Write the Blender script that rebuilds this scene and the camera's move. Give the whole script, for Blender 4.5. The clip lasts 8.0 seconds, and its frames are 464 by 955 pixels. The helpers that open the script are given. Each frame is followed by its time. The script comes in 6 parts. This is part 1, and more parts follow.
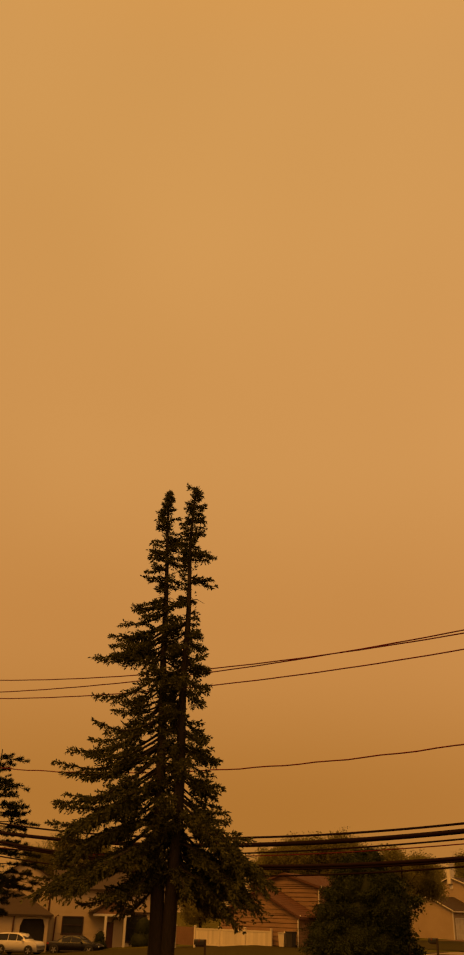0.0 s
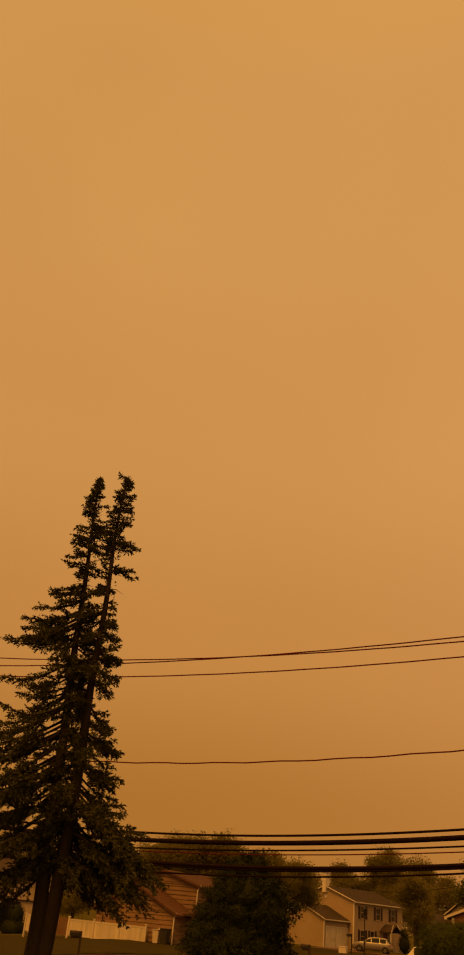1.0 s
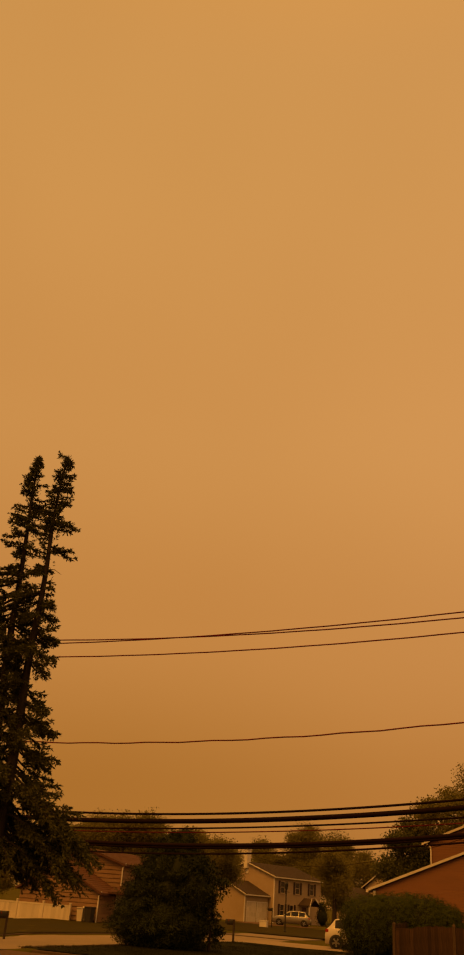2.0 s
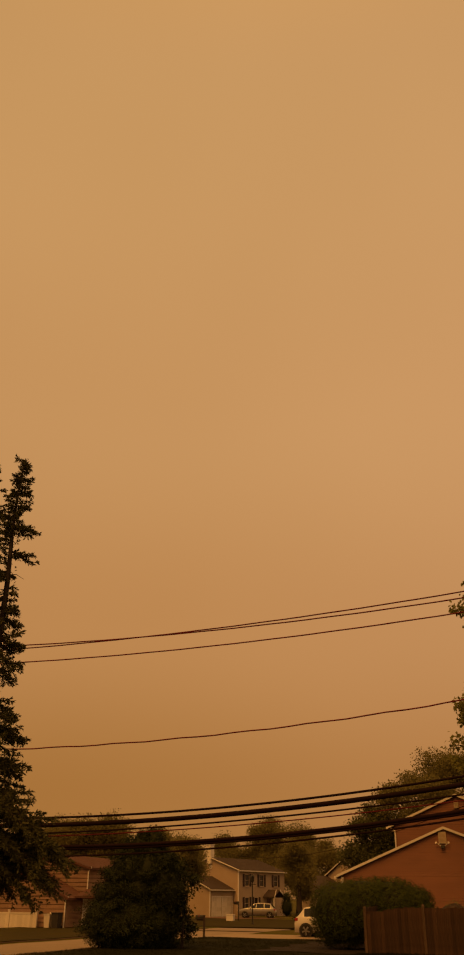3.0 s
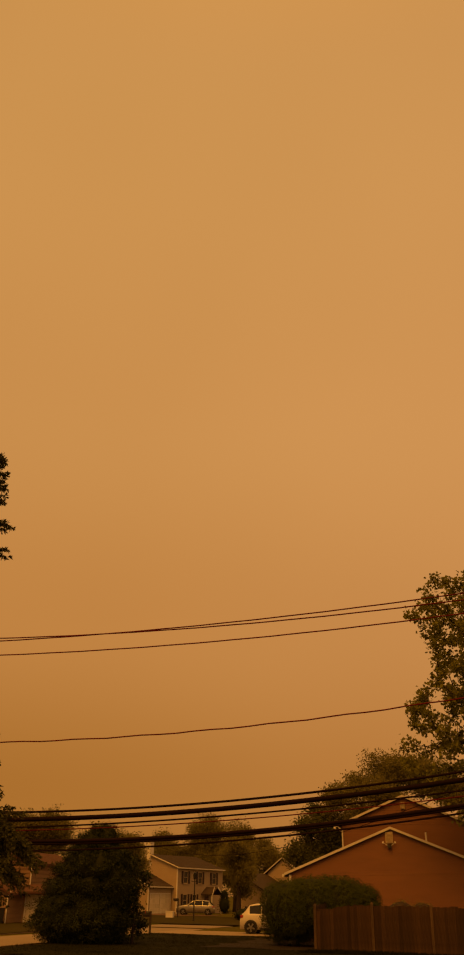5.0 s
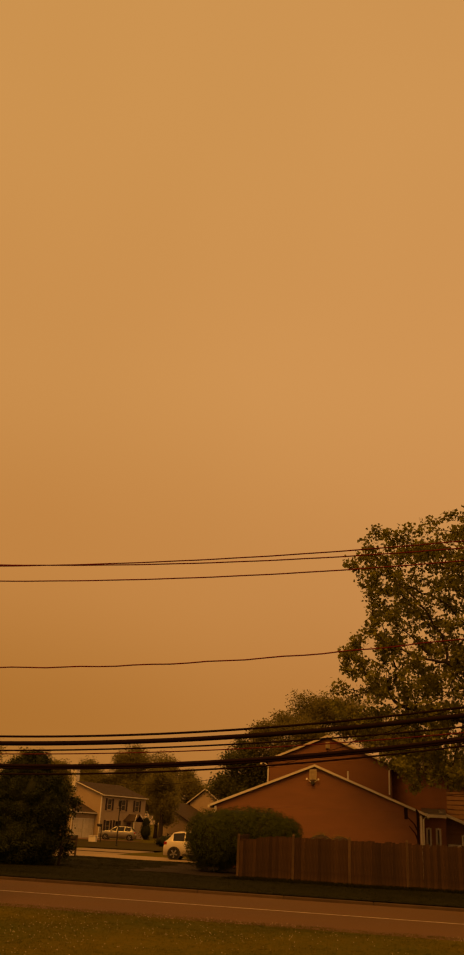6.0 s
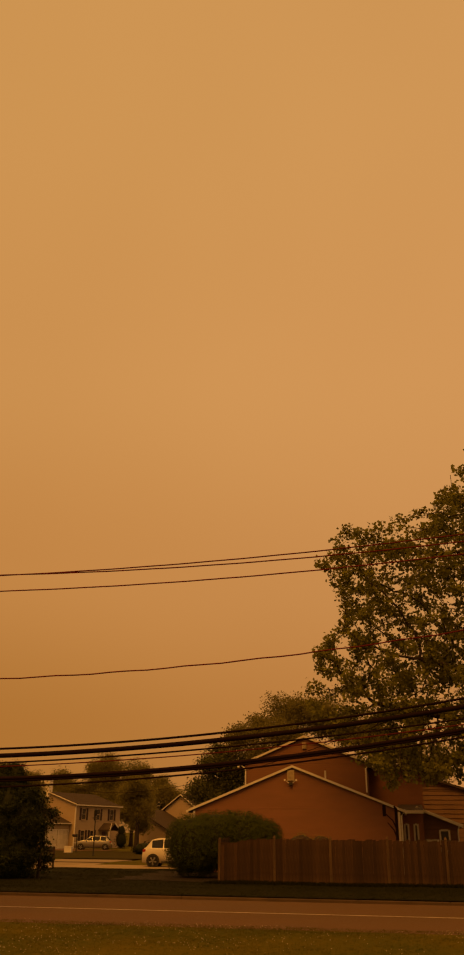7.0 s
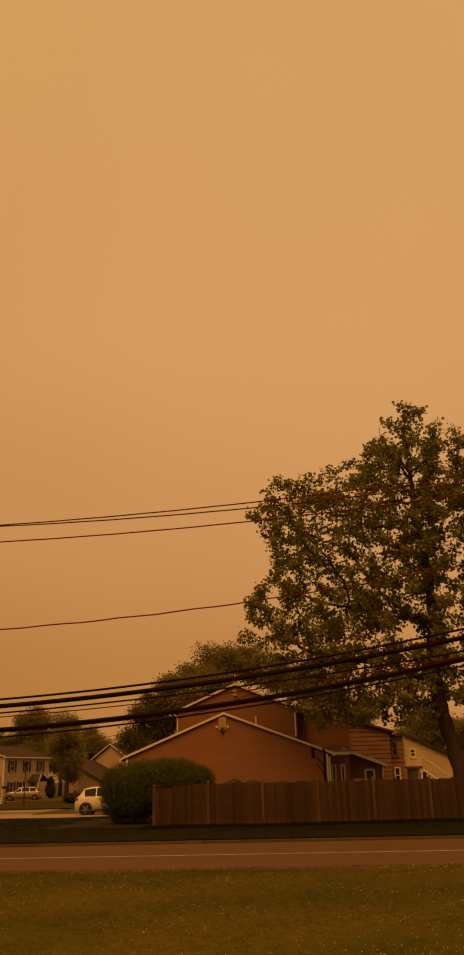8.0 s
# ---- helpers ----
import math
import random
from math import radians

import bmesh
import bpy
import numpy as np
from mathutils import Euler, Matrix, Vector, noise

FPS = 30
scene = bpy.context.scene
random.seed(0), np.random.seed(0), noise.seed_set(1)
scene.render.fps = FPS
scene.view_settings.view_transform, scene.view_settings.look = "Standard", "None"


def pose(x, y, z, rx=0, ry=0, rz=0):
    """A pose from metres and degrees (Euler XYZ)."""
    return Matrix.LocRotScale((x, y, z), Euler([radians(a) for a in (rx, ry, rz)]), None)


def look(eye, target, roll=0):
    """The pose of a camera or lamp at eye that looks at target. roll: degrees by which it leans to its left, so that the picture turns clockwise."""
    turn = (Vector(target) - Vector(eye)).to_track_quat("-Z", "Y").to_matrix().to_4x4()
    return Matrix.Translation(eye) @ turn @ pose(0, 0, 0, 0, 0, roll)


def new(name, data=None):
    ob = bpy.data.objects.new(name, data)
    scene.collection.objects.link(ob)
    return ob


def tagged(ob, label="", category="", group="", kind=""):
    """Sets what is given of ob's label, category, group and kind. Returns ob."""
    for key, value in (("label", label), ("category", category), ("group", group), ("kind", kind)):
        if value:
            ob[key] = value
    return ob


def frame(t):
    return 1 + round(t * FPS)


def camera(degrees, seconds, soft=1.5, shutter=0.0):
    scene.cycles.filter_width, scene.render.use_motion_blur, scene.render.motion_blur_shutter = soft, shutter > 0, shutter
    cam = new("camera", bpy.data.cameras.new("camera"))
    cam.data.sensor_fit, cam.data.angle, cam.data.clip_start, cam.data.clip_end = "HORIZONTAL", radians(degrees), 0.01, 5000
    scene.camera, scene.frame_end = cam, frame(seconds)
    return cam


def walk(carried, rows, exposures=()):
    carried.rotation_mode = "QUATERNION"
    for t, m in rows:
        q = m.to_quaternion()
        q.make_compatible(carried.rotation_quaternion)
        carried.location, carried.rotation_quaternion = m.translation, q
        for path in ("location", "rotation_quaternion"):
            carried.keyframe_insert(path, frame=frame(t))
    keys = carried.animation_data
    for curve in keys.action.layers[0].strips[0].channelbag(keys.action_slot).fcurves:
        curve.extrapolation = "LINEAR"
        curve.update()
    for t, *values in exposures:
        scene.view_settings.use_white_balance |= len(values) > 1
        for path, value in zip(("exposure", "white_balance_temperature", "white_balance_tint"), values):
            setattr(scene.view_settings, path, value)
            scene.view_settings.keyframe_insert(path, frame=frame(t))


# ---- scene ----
import collections

cam = camera(30.6, 8.0, soft=2.25)
PATH = [
    (0, (10.212, -39.338, 2.156), (9.145, -37.913, 3.068), 1.7),
    (0.5, (10.038, -39.41, 2.158), (9.048, -37.937, 3.079), 4.2),
    (1, (9.893, -39.497, 2.154), (8.98, -37.973, 3.071), 5.6),
    (1.5, (9.743, -39.647, 2.153), (8.947, -38.053, 3.061), 4.7),
    (1.7, (9.669, -39.701, 2.141), (8.881, -38.097, 3.039), 4.8),
    (2.8, (9.264, -39.997, 2.074), (8.591, -38.337, 2.963), 1.3),
    (3, (9.19, -40.051, 2.062), (8.538, -38.382, 2.95), 0.5),
    (3.5, (9.016, -40.221, 2.044), (8.421, -38.532, 2.935), -0.6),
    (4, (8.835, -40.36, 2.038), (8.217, -38.684, 2.937), 0.5),
    (4.2, (8.766, -40.421, 2.038), (8.15, -38.745, 2.938), -0.0),
    (5.3, (8.357, -40.823, 2.015), (7.878, -39.084, 2.88), 1.35),
    (5.5, (8.285, -40.869, 2.014), (7.843, -39.098, 2.834), 1.35),
    (6, (8.12, -40.912, 2.005), (7.702, -39.111, 2.768), 3.05),
    (6.5, (7.97, -40.921, 1.992), (7.632, -39.106, 2.763), 2.15),
    (7, (7.829, -40.928, 1.993), (7.493, -39.114, 2.766), 0.55),
    (7.5, (7.662, -40.921, 1.999), (7.355, -39.099, 2.764), 0.05),
    (8, (7.472, -40.9, 2.006), (7.304, -39.023, 2.672), -1.5),
]
# white balance drifts towards grey-pink for a while after the turn
EXPOSURES = [(0.0, -0.02, 6550, 14), (1.0, -0.08, 6900, 15), (1.7, -0.12, 7300, 16), (2.8, -0.09, 5400, 18), (3.5, -0.12, 6050, 13), (4.2, -0.12, 6250, 16), (5.4, -0.17, 7000, 17), (6.5, -0.12, 6750, 16), (7.4, -0.10, 6450, 17), (8.0, 0.02, 5980, 15)]
walk(cam, [(t, look(eye, target, roll)) for t, eye, target, roll in PATH], EXPOSURES)

# ---------------------------------------------------------------- light
world = bpy.data.worlds.new("smoke_sky")
scene.world = world
world.use_nodes = True
wn, wl = world.node_tree.nodes, world.node_tree.links
wn.clear()
w_out = wn.new("ShaderNodeOutputWorld")
w_bg = wn.new("ShaderNodeBackground")
w_co = wn.new("ShaderNodeTexCoord")
w_sep = wn.new("ShaderNodeSeparateXYZ")
w_ramp = wn.new("ShaderNodeValToRGB")
w_noise = wn.new("ShaderNodeTexNoise")
w_east = wn.new("ShaderNodeValToRGB")
w_side = wn.new("ShaderNodeMapRange")
w_side.interpolation_type = "SMOOTHSTEP"
w_side.inputs["From Min"].default_value, w_side.inputs["From Max"].default_value = -0.6, 0.2
w_two = wn.new("ShaderNodeMix")
w_two.data_type = "RGBA"
w_mix = wn.new("ShaderNodeMix")
w_mix.data_type, w_mix.blend_type = "RGBA", "MULTIPLY"
w_noise.inputs["Scale"].default_value, w_noise.inputs["Detail"].default_value = 1.6, 2.0
w_tone = wn.new("ShaderNodeValToRGB")
w_tone.color_ramp.elements[0].position, w_tone.color_ramp.elements[0].color = 0.3, (0.95, 0.94, 0.92, 1)
w_tone.color_ramp.elements[1].position, w_tone.color_ramp.elements[1].color = 0.7, (1.04, 1.05, 1.08, 1)
SKY = ((0.0, (0.40, 0.157, 0.025)), (0.09, (0.445, 0.184, 0.032)), (0.28, (0.56, 0.25, 0.060)), (0.5, (0.63, 0.305, 0.083)),
       (0.78, (0.66, 0.335, 0.092)), (1.0, (0.85, 0.38, 0.07)))
EAST = ((0.0, (0.50, 0.20, 0.045)), (0.09, (0.54, 0.23, 0.057)), (0.28, (0.61, 0.285, 0.083)), (0.5, (0.645, 0.315, 0.094)),
        (0.78, (0.66, 0.335, 0.099)), (1.0, (0.85, 0.38, 0.07)))
for node, table in ((w_ramp, SKY), (w_east, EAST)):
    while len(node.color_ramp.elements) < len(table):
        node.color_ramp.elements.new(0.5)
    for e, (p, c) in zip(node.color_ramp.elements, table):
        e.position, e.color = p, (*c, 1)
    node.color_ramp.interpolation = "EASE"
wl.new(w_sep.outputs["Z"], w_east.inputs[0])
wl.new(w_sep.outputs["X"], w_side.inputs[0])
wl.new(w_side.outputs[0], w_two.inputs[0])
wl.new(w_ramp.outputs[0], w_two.inputs["A"])
wl.new(w_east.outputs[0], w_two.inputs["B"])
wl.new(w_co.outputs["Generated"], w_sep.inputs[0])
wl.new(w_sep.outputs["Z"], w_ramp.inputs[0])
wl.new(w_co.outputs["Generated"], w_noise.inputs["Vector"])
wl.new(w_noise.outputs["Fac"], w_tone.inputs[0])
w_mix.inputs[0].default_value = 1.0
wl.new(w_two.outputs["Result"], w_mix.inputs["A"])
wl.new(w_tone.outputs[0], w_mix.inputs["B"])
wl.new(w_mix.outputs["Result"], w_bg.inputs[0])
wl.new(w_bg.outputs[0], w_out.inputs[0])
w_bg.inputs[1].default_value = 1.0

sun = new("sun", bpy.data.lights.new("sun", "SUN"))
sun.data.energy, sun.data.angle, sun.data.color = 2.0, radians(35), (1.0, 0.385, 0.035)
sun.matrix_world = look((0, -40, 60), (4, 0, 0))


# ---------------------------------------------------------------- materials
def material(name, base, dark=None, scale=3.0, fine=40.0, rough=0.8, metal=0.0, bump=0.3, spread=0.12, stretch=(1, 1, 1), spec=0.3, island=0.0):
    """A base colour broken up by a broad and a fine noise, a share of random change per object, and fine relief."""
    m = bpy.data.materials.new(name)
    m.use_nodes = True
    n, l = m.node_tree.nodes, m.node_tree.links
    b = n["Principled BSDF"]
    b.inputs["Roughness"].default_value, b.inputs["Metallic"].default_value = rough, metal
    b.inputs["Specular IOR Level"].default_value = spec
    co, mp = n.new("ShaderNodeTexCoord"), n.new("ShaderNodeMapping")
    mp.inputs["Scale"].default_value = stretch
    l.new(co.outputs["Object"], mp.inputs[0])
    big, small = n.new("ShaderNodeTexNoise"), n.new("ShaderNodeTexNoise")
    big.inputs["Scale"].default_value, big.inputs["Detail"].default_value = scale, 5
    small.inputs["Scale"].default_value, small.inputs["Detail"].default_value = fine, 4
    l.new(mp.outputs[0], big.inputs["Vector"]), l.new(mp.outputs[0], small.inputs["Vector"])
    ramp = n.new("ShaderNodeValToRGB")
    dark = dark or tuple(c * 0.55 for c in base)
    ramp.color_ramp.elements[0].position, ramp.color_ramp.elements[0].color = 0.32, (*dark, 1)
    ramp.color_ramp.elements[1].position, ramp.color_ramp.elements[1].color = 0.68, (*base, 1)
    add = n.new("ShaderNodeMath")
    add.operation = "MULTIPLY_ADD"
    add.inputs[1].default_value, add.inputs[2].default_value = 0.5, 0.0
    l.new(small.outputs["Fac"], add.inputs[0])
    half = n.new("ShaderNodeMath")
    half.operation = "MULTIPLY_ADD"
    half.inputs[1].default_value = 0.5
    l.new(big.outputs["Fac"], half.inputs[0]), l.new(add.outputs[0], half.inputs[2])
    l.new(half.outputs[0], ramp.inputs[0])
    hsv = n.new("ShaderNodeHueSaturation")
    src = n.new("ShaderNodeObjectInfo").outputs["Random"]
    if island:
        src = n.new("ShaderNodeNewGeometry").outputs["Random Per Island"]
    rng = n.new("ShaderNodeMapRange")
    rng.inputs["To Min"].default_value, rng.inputs["To Max"].default_value = 1 - (island or spread), 1 + (island or spread)
    l.new(src, rng.inputs[0]), l.new(rng.outputs[0], hsv.inputs["Value"])
    l.new(ramp.outputs[0], hsv.inputs["Color"]), l.new(hsv.outputs[0], b.inputs["Base Color"])
    rr = n.new("ShaderNodeMapRange")
    rr.inputs["To Min"].default_value, rr.inputs["To Max"].default_value = max(0.02, rough - 0.1), min(1, rough + 0.1)
    l.new(big.outputs["Fac"], rr.inputs[0]), l.new(rr.outputs[0], b.inputs["Roughness"])
    if bump:
        bp = n.new("ShaderNodeBump")
        bp.inputs["Strength"].default_value, bp.inputs["Distance"].default_value = bump, 0.02
        l.new(small.outputs["Fac"], bp.inputs["Height"]), l.new(bp.outputs[0], b.inputs["Normal"])
    return m


def leaf_material(name, base, dark, through_light=0.25, vary=0.35):
    m = material(name, base, dark, 0.6, 9, 0.6, 0, 0, island=vary, spec=0.08)
    n, l = m.node_tree.nodes, m.node_tree.links
    b = n["Principled BSDF"]
    tr, mix = n.new("ShaderNodeBsdfTranslucent"), n.new("ShaderNodeMixShader")
    mix.inputs[0].default_value = through_light
    l.new(b.inputs["Base Color"].links[0].from_socket, tr.inputs[0])
    l.new(b.outputs[0], mix.inputs[1]), l.new(tr.outputs[0], mix.inputs[2])
    l.new(mix.outputs[0], n["Material Output"].inputs[0])
    return m


# Dark verge grass, with the shade lying on it put into the colour
SHADED_VERGE = material("shaded_verge_turf", (0.019, 0.020, 0.002), (0.012, 0.012, 0.001), 0.5, 9, 0.9, bump=0.6, spec=0.05)
SHADED_BLADE = leaf_material("shaded_verge_blade", (0.021, 0.023, 0.002), (0.013, 0.014, 0.001), 0.25, 0.15)
GRASS = material("lawn_grass", (0.108, 0.080, 0.002), (0.034, 0.046, 0.001), 0.3, 9, 0.9, bump=0.3, spec=0.05)
BLADE = leaf_material("grass_blade", (0.116, 0.090, 0.002), (0.038, 0.056, 0.001), 0.25, 0.2)
FARLAWN = material("dry_far_lawn", (0.058, 0.046, 0.006), (0.034, 0.030, 0.004), 0.4, 6, 0.9, bump=0.5, spec=0.05)
CLOVER = material("clover_flower", (0.55, 0.48, 0.3), rough=0.8, bump=0, spread=0.2)
ASPHALT = material("worn_asphalt", (0.130, 0.072, 0.033), (0.094, 0.053, 0.024), 0.5, 60, 0.85, bump=0.4)
CONCRETE = material("kerb_concrete", (0.115, 0.075, 0.042), (0.05, 0.034, 0.02), 1.2, 30, 0.9)
DRIVE = material("pale_street", (0.30, 0.24, 0.17), (0.22, 0.175, 0.125), 0.6, 30, 0.9)
PAINT = material("road_paint", (0.62, 0.56, 0.45), (0.3, 0.25, 0.19), 2.5, 30, 0.7, bump=0.2)
DIRT = material("mulch_soil", (0.020, 0.012, 0.007), (0.010, 0.007, 0.004), 2, 25, 0.95, bump=0.8)
RED = material("red_siding", (0.245, 0.112, 0.057), (0.192, 0.088, 0.045), 0.9, 22, 0.65, bump=0.15, stretch=(1, 1, 4))
TAN = material("tan_siding", (0.42, 0.33, 0.23), (0.34, 0.26, 0.18), 0.7, 20, 0.7, bump=0.15)
CREAM = material("cream_siding", (0.55, 0.45, 0.31), (0.45, 0.36, 0.24), 0.6, 20, 0.7, bump=0.15)
SHINGLE_WALL = material("cedar_shingle_wall", (0.32, 0.205, 0.125), (0.21, 0.13, 0.08), 1.2, 12, 0.85, island=0.22, stretch=(1, 1, 3))
BROWN = material("brown_shingle_wall", (0.25, 0.145, 0.085), (0.17, 0.10, 0.06), 1.2, 12, 0.85, island=0.2)
ROOF = material("dark_roof_shingle", (0.062, 0.043, 0.03), (0.038, 0.027, 0.02), 1.1, 24, 0.9, bump=0.6)
ROOF_RED = material("red_roof_shingle", (0.12, 0.055, 0.034), (0.075, 0.036, 0.023), 1.1, 24, 0.9, bump=0.6)
TRIM = material("white_trim", (0.74, 0.70, 0.62), (0.6, 0.56, 0.5), 1.5, 30, 0.5, bump=0.1)
VINYL = material("cream_vinyl", (0.70, 0.64, 0.52), (0.6, 0.54, 0.43), 0.8, 20, 0.5, bump=0.05)
SHUTTER = material("dark_shutter", (0.05, 0.03, 0.028), rough=0.6)
DOOR = material("dark_red_door", (0.12, 0.05, 0.035), rough=0.5)
GARAGE = material("garage_door_white", (0.66, 0.6, 0.5), (0.58, 0.52, 0.43), 1.0, 20, 0.5, bump=0.05)
WOOD = material("weathered_fence", (0.075, 0.040, 0.019), (0.022, 0.013, 0.007), 1.1, 10, 0.9, bump=0.6, spread=0.34, stretch=(3, 3, 0.35))
POST = material("fence_post", (0.135, 0.085, 0.045), (0.05, 0.032, 0.018), 2, 14, 0.9, stretch=(3, 3, 0.4))
BARK = material("tree_bark", (0.07, 0.05, 0.038), (0.03, 0.022, 0.018), 2.2, 14, 0.95, bump=1.0, stretch=(2, 2, 0.5))
SPRUCE_BARK = material("spruce_bark", (0.036, 0.026, 0.019), (0.016, 0.012, 0.009), 2.2, 14, 0.95, bump=1.0, stretch=(2, 2, 0.5))
# Needle colour raised to include some lift from the smoke haze
NEEDLE = leaf_material("spruce_needles", (0.092, 0.092, 0.030), (0.048, 0.052, 0.018), 0.22)
# Dark cedar foliage; also colours the shrub cores as their inner shade
CEDAR = leaf_material("cedar_and_shade_core", (0.025, 0.03, 0.009), (0.015, 0.018, 0.006), 0.03, 0.1)
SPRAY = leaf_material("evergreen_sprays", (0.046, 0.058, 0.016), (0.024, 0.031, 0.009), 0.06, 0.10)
HEDGE = leaf_material("hedge_leaves", (0.070, 0.090, 0.009), (0.038, 0.050, 0.005), 0.12, 0.09)
MAPLE = leaf_material("maple_leaves", (0.27, 0.265, 0.048), (0.16, 0.16, 0.033), 0.52)
# Leaves farther off: smoke haze is put into these paler base colours
DARKLEAF = leaf_material("dark_tree_leaves", (0.13, 0.135, 0.038), (0.085, 0.09, 0.028), 0.38, 0.15)
HAZELEAF = leaf_material("hazed_leaves", (0.25, 0.225, 0.062), (0.19, 0.17, 0.050), 0.58, 0.06)
CABLE = material("black_cable", (0.017, 0.007, 0.008), rough=0.85, bump=0, spec=0.1)
WIRE = material("dark_red_wire", (0.15, 0.018, 0.016), rough=0.85, bump=0, spec=0.1)
STEEL = material("dark_metal", (0.04, 0.038, 0.036), rough=0.5, metal=0.3, bump=0.05)
CARWHITE = material("white_car_paint", (0.66, 0.63, 0.58), (0.62, 0.59, 0.54), 0.5, 4, 0.22, bump=0, spec=0.6, spread=0.02)
CARSILVER = material("silver_car_paint", (0.34, 0.33, 0.31), (0.30, 0.29, 0.27), 0.5, 4, 0.25, metal=0.4, bump=0, spec=0.6, spread=0.02)
CARDARK = material("dark_car_paint", (0.014, 0.012, 0.012), rough=0.3, bump=0, spec=0.35, spread=0.02)
RUBBER = material("tyre_rubber", (0.02, 0.02, 0.02), rough=0.9)
ALLOY = material("alloy_rim", (0.45, 0.44, 0.42), rough=0.3, metal=0.8, bump=0)
LAMPRED = material("tail_lamp_red", (0.35, 0.03, 0.02), rough=0.15, bump=0)
LAMPCLEAR = material("clear_lamp", (0.7, 0.7, 0.68), rough=0.1, bump=0)
PLASTIC = material("dark_plastic", (0.05, 0.045, 0.04), rough=0.6, bump=0.1)
GLASS = material("window_glass", (0.03, 0.03, 0.03), (0.02, 0.02, 0.02), 0.7, 3, 0.12, bump=0, spec=0.35, spread=0.2)
VENT = material("vent_cream", (0.62, 0.5, 0.3), rough=0.6)
CURTAIN = material("dark_interior", (0.03, 0.025, 0.02), rough=0.9, bump=0)


# ---------------------------------------------------------------- mesh helpers
def part(name, bm, mat, parent=None, label="", smooth=False):
    me = bpy.data.meshes.new(name)
    bm.normal_update()
    bm.to_mesh(me)
    bm.free()
    me.materials.append(mat)
    if smooth:
        for p in me.polygons:
            p.use_smooth = True
    ob = new(name, me)
    ob.parent = parent
    if label:
        tagged(ob, label)
    return ob


def raw(name, verts, faces, mat, parent=None, label="", smooth=False):
    me = bpy.data.meshes.new(name)
    me.from_pydata(verts, [], faces)
    me.materials.append(mat)
    if smooth:
        for p in me.polygons:
            p.use_smooth = True
    ob = new(name, me)
    ob.parent = parent
    if label:
        tagged(ob, label)
    return ob


def thing(name, at, label, category, group="", rz=0.0):
    e = new(name)
    e.empty_display_size = 0.3
    e.matrix_world = pose(*at, 0, 0, rz)
    return tagged(e, label, category, group)


def hexa(bm, p):
    """A solid from eight corners: four below, four above, each going round."""
    v = [bm.verts.new(c) for c in p]
    for f in ((3, 2, 1, 0), (4, 5, 6, 7), (0, 1, 5, 4), (1, 2, 6, 5), (2, 3, 7, 6), (3, 0, 4, 7)):
        bm.faces.new([v[i] for i in f])
    return v


def box(bm, x0, x1, y0, y1, z0, z1):
    return hexa(bm, [(x0, y0, z0), (x1, y0, z0), (x1, y1, z0), (x0, y1, z0), (x0, y0, z1), (x1, y0, z1), (x1, y1, z1), (x0, y1, z1)])


def boxed(x0, x1, y0, y1, z0, z1, bevel=0.0):
    bm = bmesh.new()
    box(bm, x0, x1, y0, y1, z0, z1)
    if bevel:
        bmesh.ops.bevel(bm, geom=bm.edges[:], offset=bevel, segments=2, affect="EDGES", profile=0.5)
    return bm


def tube(bm, pts, radii, sides=8):
    """A tube along points, with a radius at each."""
    rings = []
    pts = [Vector(p) for p in pts]
    for i, p in enumerate(pts):
        d = (pts[min(i + 1, len(pts) - 1)] - pts[max(i - 1, 0)]).normalized()
        a = d.orthogonal().normalized() if abs(d.z) > 0.9 else d.cross(Vector((0, 0, 1))).normalized()
        b = d.cross(a)
        rings.append([bm.verts.new(p + float(radii[i]) * (math.cos(k * math.tau / sides) * a + math.sin(k * math.tau / sides) * b)) for k in range(sides)])
    for r, s in zip(rings, rings[1:]):
        for k in range(sides):
            bm.faces.new((r[k], r[(k + 1) % sides], s[(k + 1) % sides], s[k]))
    bm.faces.new(rings[0][::-1])
    bm.faces.new(rings[-1])
    return bm


def spun(bm, profile, sides=20, axis="z", at=(0, 0, 0)):
    """A solid of revolution from (radius, height) pairs."""
    rings = []
    for r, h in profile:
        ring = []
        for k in range(sides):
            c, s = r * math.cos(k * math.tau / sides), r * math.sin(k * math.tau / sides)
            co = (c, s, h) if axis == "z" else (c, h, s)
            ring.append(bm.verts.new(Vector(co) + Vector(at)))
        rings.append(ring)
    for a, b in zip(rings, rings[1:]):
        for k in range(sides):
            bm.faces.new((a[k], a[(k + 1) % sides], b[(k + 1) % sides], b[k]))
    bm.faces.new(rings[0][::-1])
    bm.faces.new(rings[-1])
    bmesh.ops.recalc_face_normals(bm, faces=bm.faces[:])
    return bm


def ramp(v, pairs):
    """Straight lines between (place, value) pairs."""
    return float(np.interp(v, [p[0] for p in pairs], [p[1] for p in pairs]))


# ---------------------------------------------------------------- ground
def smooth01(v):
    v = min(1, max(0, v))
    return v * v * (3 - 2 * v)


ROAD_N, ROAD_S = -9.75, -18.9      # the two edges of the road
STREET_W, STREET_E = -18.6, -12.6  # the side street


